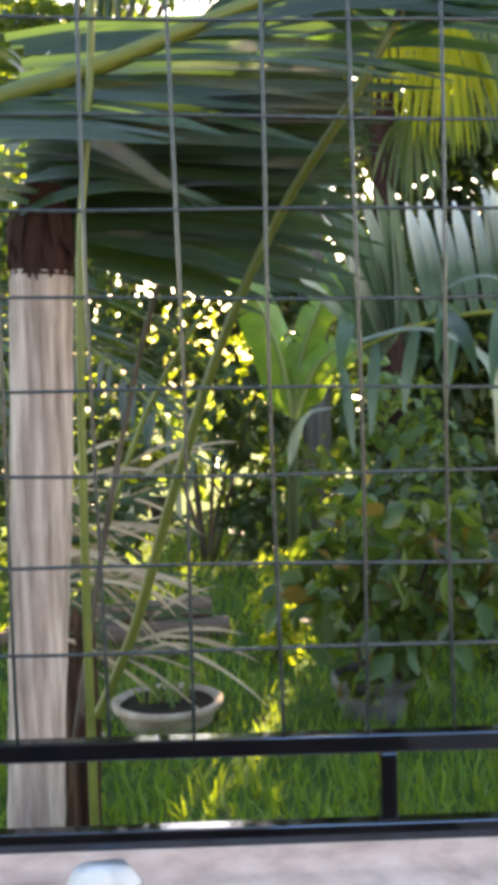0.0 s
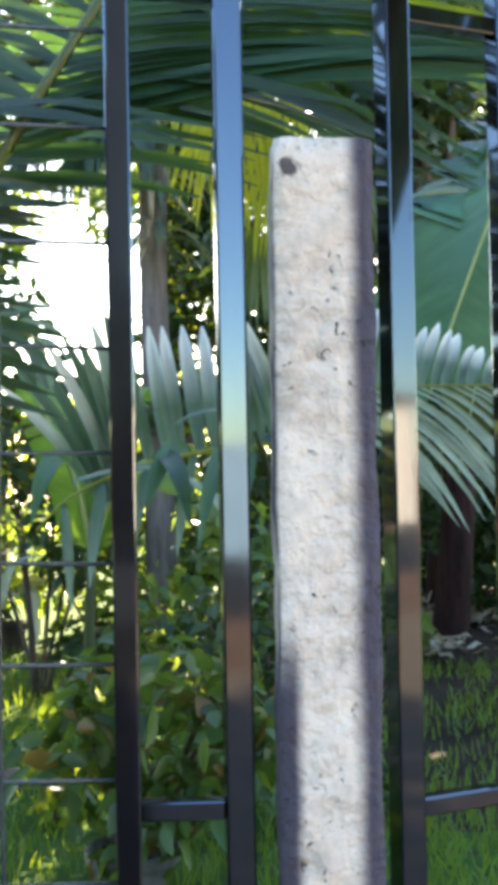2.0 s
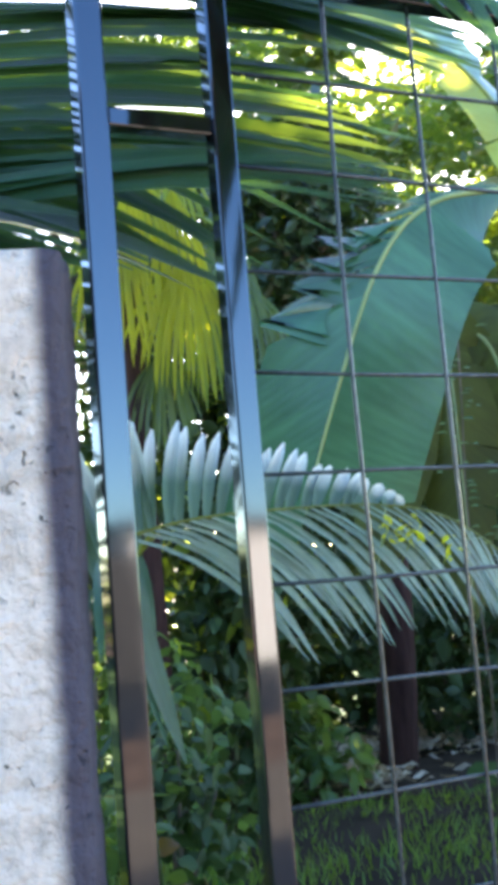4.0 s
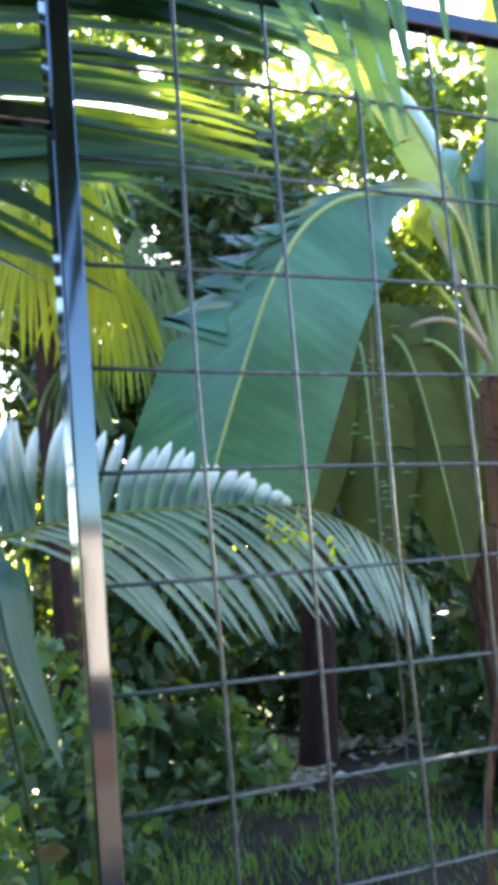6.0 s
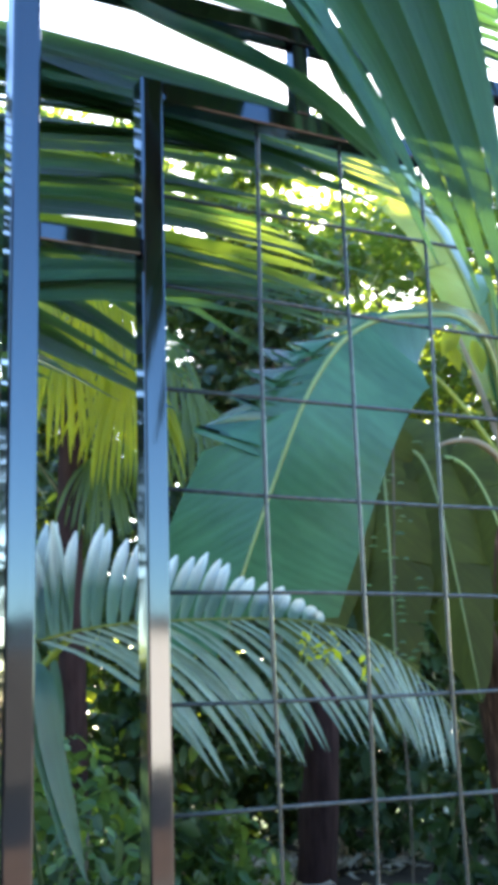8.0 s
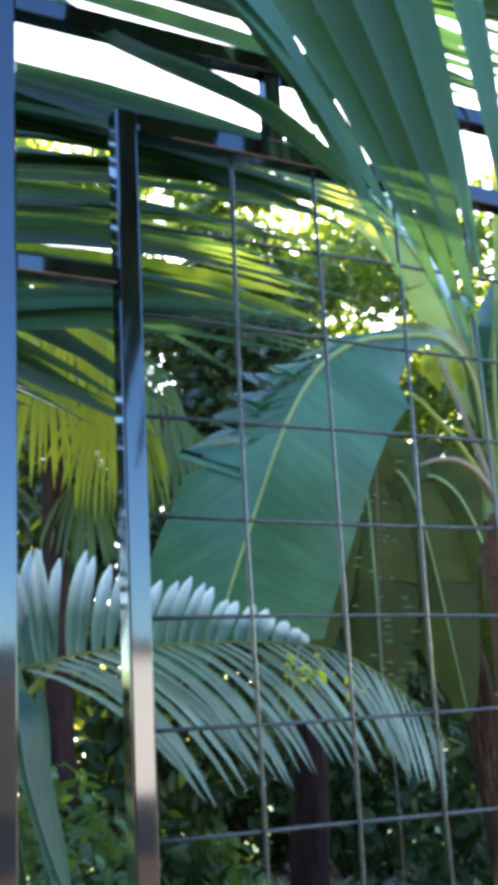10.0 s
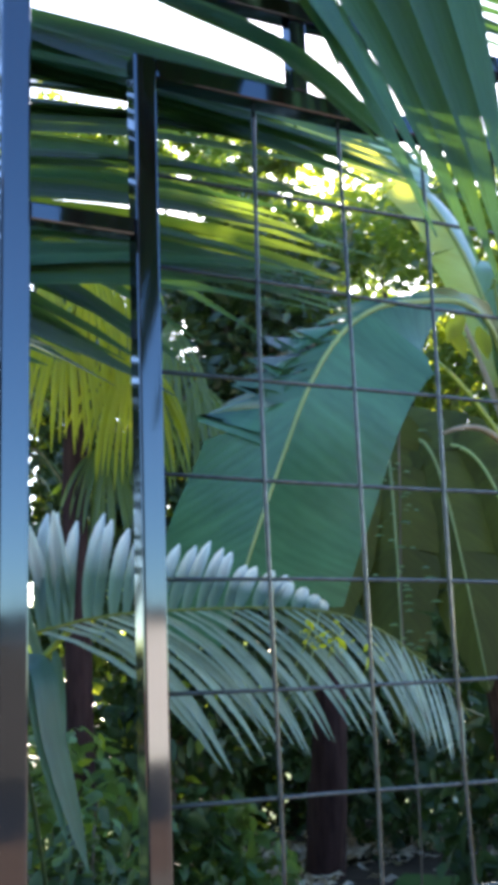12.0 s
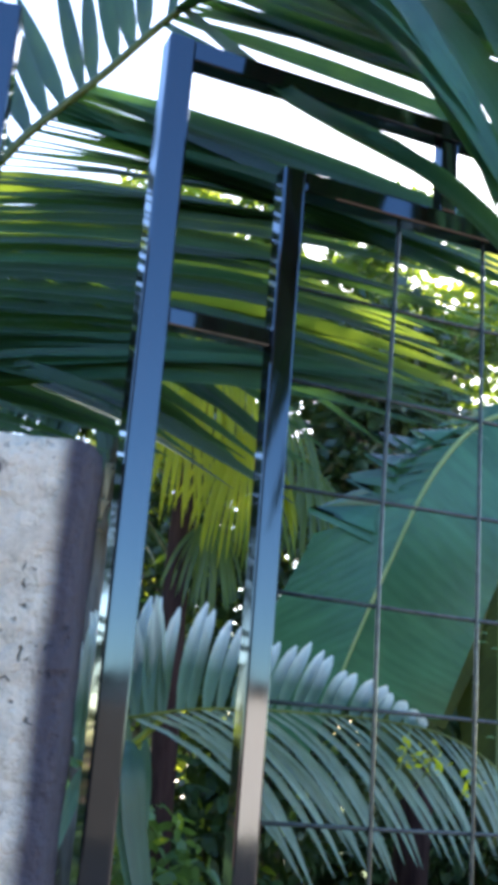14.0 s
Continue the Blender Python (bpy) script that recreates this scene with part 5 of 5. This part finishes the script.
for k in range(46):
    x = -26 + 60 * k / 45 + rnd.uniform(-0.5, 0.5)
    scatter_leaves(g, (x, 22 + rnd.uniform(-2, 2), GZ + 0.9 + rnd.uniform(0, 0.4)), (1.4, 1.0, 1.3 + rnd.uniform(0, 0.5)), 420, 0.4, rnd, 0.2)
tagged(part("far_hedge", g, M_LIME), "far line of sunlit green bushes", "hedge", kind="stuff")

# shaded leaves hanging behind the banana
dark = thing("banana_plant", "shaded banana clump with limp olive leaves", "banana plant", (2.3, 4.3, GZ))
ringed_trunk([(3.1, 4.5, GZ - 0.05), (3.0, 4.45, 0.6), (2.8, 4.35, 1.5), (2.35, 4.25, 2.05)], [0.11, 0.10, 0.08, 0.05], M_FIBRE, dark)
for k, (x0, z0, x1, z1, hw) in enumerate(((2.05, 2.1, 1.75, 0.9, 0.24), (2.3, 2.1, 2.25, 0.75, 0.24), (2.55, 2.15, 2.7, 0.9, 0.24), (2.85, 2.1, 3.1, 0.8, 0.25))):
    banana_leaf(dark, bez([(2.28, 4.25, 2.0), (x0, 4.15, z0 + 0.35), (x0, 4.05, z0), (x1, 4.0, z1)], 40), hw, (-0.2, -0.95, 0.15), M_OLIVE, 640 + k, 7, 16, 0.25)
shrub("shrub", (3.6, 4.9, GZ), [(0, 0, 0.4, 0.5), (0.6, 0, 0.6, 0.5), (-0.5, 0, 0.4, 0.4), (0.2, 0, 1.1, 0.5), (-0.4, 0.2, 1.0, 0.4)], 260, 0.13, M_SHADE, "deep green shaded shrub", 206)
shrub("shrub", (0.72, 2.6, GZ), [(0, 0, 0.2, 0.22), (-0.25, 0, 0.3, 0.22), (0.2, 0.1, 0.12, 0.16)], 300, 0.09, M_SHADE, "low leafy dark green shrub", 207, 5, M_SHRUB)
shrub("shrub", (-1.3, 6.6, GZ), [(0, 0, 0.6, 0.6), (-0.6, 0, 1.2, 0.6), (0.3, 0.1, 1.5, 0.5), (-0.2, 0.2, 2.1, 0.6), (-0.9, 0.2, 2.4, 0.6), (0.35, 0.3, 2.6, 0.45)], 150, 0.12, M_SHADE, "tall thin-leaved bush with light between its twigs", 208)
shrub("shrub", (-0.2, 7.6, GZ), [(0, 0, 0.5, 0.5), (0.5, 0, 0.6, 0.5), (-0.5, 0, 0.7, 0.5), (1.0, 0.1, 0.9, 0.5)], 170, 0.12, M_SHRUB, "mixed green bushes at the end of the lawn", 209)
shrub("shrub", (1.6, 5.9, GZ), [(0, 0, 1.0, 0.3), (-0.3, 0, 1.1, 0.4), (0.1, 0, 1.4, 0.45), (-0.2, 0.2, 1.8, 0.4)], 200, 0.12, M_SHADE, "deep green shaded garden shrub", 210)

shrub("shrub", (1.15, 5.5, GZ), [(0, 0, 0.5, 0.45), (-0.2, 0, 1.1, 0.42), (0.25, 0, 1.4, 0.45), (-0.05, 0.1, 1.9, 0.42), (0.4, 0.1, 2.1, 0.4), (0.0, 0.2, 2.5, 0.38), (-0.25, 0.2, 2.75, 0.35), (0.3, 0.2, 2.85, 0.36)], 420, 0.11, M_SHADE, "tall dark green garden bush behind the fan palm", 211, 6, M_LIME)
# bush added in the sun's path to keep sun patches off the lawn
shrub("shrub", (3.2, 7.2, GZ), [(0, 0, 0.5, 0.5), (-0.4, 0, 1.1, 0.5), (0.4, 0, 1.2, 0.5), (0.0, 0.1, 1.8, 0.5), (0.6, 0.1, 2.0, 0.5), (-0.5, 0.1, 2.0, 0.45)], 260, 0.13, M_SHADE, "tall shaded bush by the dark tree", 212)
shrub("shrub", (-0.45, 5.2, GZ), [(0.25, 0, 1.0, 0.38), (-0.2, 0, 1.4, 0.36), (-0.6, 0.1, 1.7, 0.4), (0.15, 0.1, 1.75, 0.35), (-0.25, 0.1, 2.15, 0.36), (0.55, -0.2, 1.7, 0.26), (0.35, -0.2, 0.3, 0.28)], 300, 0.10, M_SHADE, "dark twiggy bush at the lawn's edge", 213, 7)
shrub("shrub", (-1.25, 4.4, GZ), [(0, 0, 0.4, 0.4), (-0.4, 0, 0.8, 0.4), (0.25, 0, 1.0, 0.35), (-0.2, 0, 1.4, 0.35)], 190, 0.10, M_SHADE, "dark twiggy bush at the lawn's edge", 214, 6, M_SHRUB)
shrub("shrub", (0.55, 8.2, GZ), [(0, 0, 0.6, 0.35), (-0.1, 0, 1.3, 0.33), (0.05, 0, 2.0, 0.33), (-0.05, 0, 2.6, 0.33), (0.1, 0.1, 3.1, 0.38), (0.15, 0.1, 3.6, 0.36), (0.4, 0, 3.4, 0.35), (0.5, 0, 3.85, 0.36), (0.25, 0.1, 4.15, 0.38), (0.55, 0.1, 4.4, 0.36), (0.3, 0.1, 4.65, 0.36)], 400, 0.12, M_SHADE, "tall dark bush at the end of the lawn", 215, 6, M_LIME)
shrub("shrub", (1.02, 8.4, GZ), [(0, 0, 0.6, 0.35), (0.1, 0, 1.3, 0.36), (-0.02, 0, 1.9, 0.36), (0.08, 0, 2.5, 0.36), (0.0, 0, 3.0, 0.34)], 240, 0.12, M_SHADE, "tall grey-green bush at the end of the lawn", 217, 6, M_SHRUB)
shrub("shrub", (-0.23, 2.75, GZ), [(0, 0, 0.12, 0.11), (-0.03, 0, 0.28, 0.11), (0.0, 0, 0.44, 0.10), (0.06, 0, 0.20, 0.09)], 1500, 0.045, M_LIME, "small-leaved pale green bush in the sun", 216, 5)

# young banana in the sun between the palms
young = thing("banana_plant", "young banana plant with bright green leaves", "banana plant", (-0.12, 3.1, GZ))
ringed_trunk([(-0.12, 3.1, GZ - 0.03), (-0.12, 3.1, 0.1), (-0.10, 3.1, 0.62)], [0.03, 0.026, 0.018], M_SHADE, young, "stem", "slim dark green stem")
for k, (pts, hw) in enumerate((([(-0.10, 3.1, 0.6), (-0.16, 3.05, 0.9), (-0.26, 3.0, 1.15), (-0.36, 2.95, 1.32)], 0.11), ([(-0.10, 3.1, 0.6), (-0.06, 3.05, 0.9), (0.04, 3.0, 1.15), (0.14, 2.95, 1.28)], 0.075),
                               ([(-0.10, 3.1, 0.6), (0.0, 3.0, 0.85), (0.16, 2.92, 0.95), (0.3, 2.9, 0.85)], 0.09))):
    banana_leaf(young, through_points(pts, 30), hw, (0.1, -0.8, 0.6), M_YOUNG, 660 + k, 3, 12, 0.3)

shrub("shrub", (1.66, 5.65, GZ), [(0, 0, 0.22, 0.22), (-0.22, 0, 0.35, 0.22), (0.2, 0.05, 0.30, 0.2), (-0.05, 0.1, 0.55, 0.24)], 260, 0.12, M_SHRUB, "low green plants in front of the dark trunk", 218, 5)

# vine with small leaves hanging by the shaded banana
vine = thing("climbing_vine", "thin hanging vine with small pale leaves", "vine", (2.24, 3.86, GZ))
g = Geo()
g.tube(through_points([(2.22, 3.88, GZ - 0.02), (2.25, 3.87, 0.4), (2.22, 3.86, 1.2), (2.25, 3.86, 1.8), (2.27, 3.86, 2.25)], 30), 0.005, 5)
part("stem", g, M_BARK, vine)
rnd = random.Random(52)
g = Geo()
for k in range(44):
    z = rnd.uniform(0.9, 2.22)
    p = Vector((2.235 + rnd.gauss(0, 0.08), 3.84, z))
    g.blade(leaflet_path(p, (rnd.choice((-1, 1)), -0.3, 0.25), rnd.uniform(0.03, 0.07), 0.8, 4), [0.004, 0.014, 0.013, 0.008, 0.001], Vector((0, -0.8, 0.6)), 0.3)
part("foliage", g, M_SHRUB, vine)

# yellow-green sprigs that poke through the broad frond
for x, z, n in ((1.185, 1.08, 12), (1.12, 1.095, 7), (1.27, 1.03, 5)):
    sprig = thing("sprig", "bright yellow-green sprig growing through the palm frond", "sprig", (x, 1.27, z))
    g = Geo()
    g.tube(bez([(x - 0.03, 1.38, z - 0.10), (x - 0.01, 1.3, z - 0.05), (x, 1.25, z + 0.01)], 6), 0.002, 5)
    part("stem", g, M_RACHIS, sprig)
    g = Geo()
    scatter_leaves(g, (x, 1.24, z), (0.035, 0.02, 0.040), 2 * n, 0.020, rnd, 0.1, ovate=True)
    part("foliage", g, M_CURTAIN, sprig)

# yellowed leaf ends hanging in the banana's crown
for x, z in ((2.17, 2.34), (2.23, 2.30), (2.10, 2.30)):
    g = Geo()
    g.blade(leaflet_path((x, 2.66, z + 0.06), (rnd.gauss(0, 0.4), -0.2, -0.4), 0.17, 0.8, 6), [0.02, 0.05, 0.07, 0.075, 0.06, 0.03, 0.003], Vector((0.1, -1, 0.2)), 0.4)
    part("dry_leaf", g, M_CURTAIN, banana, "yellowed leaf end")


# ---- lawn: grass, litter, pots ----
g = Geo()
rnd = random.Random(500)
for k in range(24000):
    y = 0.2 + 6.5 * rnd.random() ** 1.5
    x = rnd.uniform(-1.6 - 0.15 * y, 1.0 + 0.5 * y)
    if y > 5.5 and x > 0.8 or x > 1.2 and noise.noise(Vector((x * 1.6, y * 1.6, 4.0))) > 0.25 + rnd.uniform(-0.3, 0.3):
        continue
    h = rnd.uniform(0.04, 0.12) if x < 1.0 else rnd.uniform(0.05, 0.11)
    p = Vector((x, y, GZ + (0.01 if x < 1.0 else 0.035)))
    a = rnd.uniform(0, 6.28)
    w = Vector((math.cos(a), math.sin(a), 0)) * rnd.uniform(0.003, 0.006)
    tip = p + Vector((rnd.gauss(0, 0.03), rnd.gauss(0, 0.03), h))
    n = len(g.v)
    g.v += [p - w, p + w, p.lerp(tip, 0.6) + w * 0.7 + Vector((0, 0, 0.008)), p.lerp(tip, 0.6) - w * 0.7 + Vector((0, 0, 0.008)), tip]
    g.f += [[n, n + 1, n + 2, n + 3], [n + 3, n + 2, n + 4]]
tagged(part("grass", g, M_GRASS), "short green lawn grass", "grass", kind="stuff")
g = Geo()
for k in range(900):
    x, y = ((rnd.uniform(0.8, 6), rnd.uniform(5.6, 9)), (rnd.gauss(2.8, 0.4), rnd.gauss(7.3, 0.3)), (rnd.gauss(1.85, 0.2), rnd.gauss(5.9, 0.12)), (rnd.gauss(1.75, 0.35), rnd.gauss(7.2, 0.2)))[k % 4]
    p = Vector((x, y, GZ + 0.10 + rnd.uniform(0, 0.05)))
    d = Vector((rnd.gauss(0, 1), rnd.gauss(0, 1), rnd.gauss(0, 0.25))).normalized()
    g.blade([p, p + d * 0.05, p + d * 0.1 + Vector((0, 0, 0.02)), p + d * 0.14], [0.01, 0.05, 0.045, 0.005], Vector((rnd.gauss(0, 0.4), rnd.gauss(0, 0.4), 1)), 0.4)
tagged(part("leaf_litter", g, M_DRYLEAF), "pale dry fallen leaves on dark soil", "leaf litter", kind="stuff")


# litter pieces coloured pale to paint the sun patch on the soil
g = Geo()
for k in range(150):
    x, y = (rnd.gauss(1.82, 0.17), rnd.gauss(5.9, 0.09)) if k % 3 else (rnd.gauss(2.75, 0.25), rnd.gauss(7.35, 0.15))
    p = Vector((x, y, GZ + 0.115 + 0.12 * noise.noise(Vector((x * 1.1 + 8.7, y * 1.1, 8.7)))))
    d = Vector((rnd.gauss(0, 1), rnd.gauss(0, 1), rnd.uniform(0.0, 0.5))).normalized()
    g.blade([p, p + d * 0.04, p + d * 0.08 + Vector((0, 0, 0.02)), p + d * 0.12], [0.008, 0.04, 0.035, 0.004], Vector((rnd.gauss(0, 0.5), -0.6, 0.8)), 0.4)
tagged(part("leaf_litter", g, M_SUNLITTER), "pale leaf litter at the tree's foot, sunlight put into its colour", "leaf litter", kind="stuff")


def lathe(profile, loc, mat, parent, name, label="", n=28, wob=0.0, seed=0):
    g = Geo()
    for r, z in profile:
        for k in range(n):
            a = 2 * math.pi * k / n
            rr = r * (1 + wob * noise.noise(Vector((math.cos(a) * 1.5, math.sin(a) * 1.5, z * 9 + seed))))
            g.v.append(Vector((loc[0] + rr * math.cos(a), loc[1] + rr * math.sin(a), loc[2] + z)))
    for i in range(len(profile) - 1):
        for k in range(n):
            k2 = (k + 1) % n
            g.f.append([i * n + k, i * n + k2, (i + 1) * n + k2, (i + 1) * n + k])
    g.f.append([k for k in range(n)][::-1])
    g.f.append([(len(profile) - 1) * n + k for k in range(n)])
    return part(name, g, mat, parent, label)


def planter(loc, r, h, mat, label, name="flower_pot"):
    e = thing(name, label, "plant pot", loc)
    lathe([(r * 0.80, 0), (r * 0.86, h * 0.35), (r * 0.97, h * 0.72), (r * 0.98, h * 0.76), (r * 1.06, h * 0.78), (r * 1.08, h * 0.97), (r * 1.04, h), (r * 0.96, h), (r * 0.93, h * 0.86)], loc, mat, e, "bowl", wob=0.02)
    lathe([(r * 0.92, h * 0.80), (r * 0.9, h * 0.88), (r * 0.5, h * 0.9)], loc, M_SOIL, e, "earth", "dark potting soil", wob=0.05)
    return e


planter((-0.69, 2.02, GZ), 0.185, 0.12, M_POT, "low buff clay pot with earth on the lawn")
g = Geo()
rnd = random.Random(33)
for k in range(26):
    a, q = rnd.uniform(0, 6.28), rnd.uniform(0, 0.12)
    g.blade(leaflet_path((-0.70 + 0.8 * q * math.cos(a), 2.02 + 0.8 * q * math.sin(a), GZ + 0.11), (rnd.gauss(0, 0.3), rnd.gauss(0, 0.3), 1), rnd.uniform(0.06, 0.15), 0.8, 4), [0.012, 0.014, 0.012, 0.008, 0.001], Vector((rnd.gauss(0, 1), -1, 0.3)), 0.3)
tagged(part("pot_plant", g, M_SHRUB), "small tuft of green shoots in a clay pot", "plant")
planter((0.04, 1.98, GZ), 0.14, 0.19, M_GREYPOT, "round dark grey pot under a shrub")
rnd = random.Random(31)
for x0, x1, y, r, z in ((-1.5, -0.42, 3.2, 0.06, 0.05), (-1.45, -0.55, 3.32, 0.055, 0.05), (-1.4, -0.5, 3.26, 0.05, 0.145), (-1.2, -0.62, 2.9, 0.04, 0.03)):
    g = Geo()
    n = 14
    g.tube([Vector((x0 + (x1 - x0) * k / n, y + 0.10 * (k / n - 0.5) + 0.008 * rnd.uniform(-1, 1), GZ + 0.01 + z + 0.006 * rnd.uniform(-1, 1))) for k in range(n + 1)], [r * (1 + 0.08 * rnd.uniform(-1, 1)) for _ in range(n + 1)], 10)
    tagged(part("log", g, M_LOG), "weathered grey-brown log lying on the lawn", "log", "logs on the lawn")

# ---- garden table in the sun ----
table = thing("garden_table", "small garden table, ochre top and white legs, on lawn", "table", (-0.85, 7.5, GZ))
g = Geo()
g.box((-1.12, 7.25, GZ + 0.46), (-0.58, 7.75, GZ + 0.51))
bevelled(part("tabletop", g, M_ROOF, table, smooth=False), 0.008)
g = Geo()
g.box((-1.06, 7.30, GZ + 0.38), (-0.64, 7.70, GZ + 0.458))
bevelled(part("apron", g, M_WALLW, table, smooth=False), 0.004)
for x in (-1.05, -0.65):
    for y in (7.31, 7.69):
        g = Geo()
        g.box((x - 0.025, y - 0.025, GZ), (x + 0.025, y + 0.025, GZ + 0.40))
        bevelled(part("leg", g, M_WALLW, table, smooth=False), 0.004)
planter((-0.78, 6.9, GZ), 0.10, 0.24, M_BRICK, "brown clay pot beside the garden table")

# ---- across the road, behind the camera ----
white = thing("house", "plain cream house wall across the road", "house", (13.8, -18.0, GZ))
g = Geo()
g.box((11.4, -20.0, GZ - 0.05), (18.0, -16.0, 2.25))
bevelled(part("wall", g, M_CREAM, white, smooth=False), 0.02)
g = Geo()
g.box((11.2, -20.3, 2.25), (18.3, -15.7, 2.42))
bevelled(part("roof", g, M_BRICK, white, "flat brown roof slab", smooth=False), 0.03)
# the pale blue one is added so the left uprights mirror hazy sky
for x0, x1, z1, mat, label in ((6.2, 11.1, 1.75, M_BRICK, "low reddish brown wall across the road"), (3.6, 6.1, 1.35, M_BRICK, "low brown wall across the road"), (1.2, 3.5, 1.25, M_PALE, "low pale blue panel added across the road, coloured like hazy sky")):
    g = Geo()
    g.box((x0, -15.2, GZ - 0.05), (x1, -15.0, z1))
    tagged(bevelled(part("garden_wall", g, mat, smooth=False), 0.015), label, "wall", kind="structure")
# unseen block added so the left uprights mirror darkness instead of sky
dark_block = thing("house", "dark block added across the road to darken the uprights' reflections", "house", (-7.0, -15.5, GZ))
g = Geo()
g.box((-16.0, -18.0, GZ - 0.05), (0.80, -14.2, 8.2))
bevelled(part("wall", g, M_DARKBLOCK, dark_block, smooth=False), 0.02)
g = Geo()
g.box((-16.3, -18.3, 8.2), (1.0, -13.8, 8.4))
bevelled(part("roof", g, M_BRICK, dark_block, "flat brown roof slab", smooth=False), 0.03)
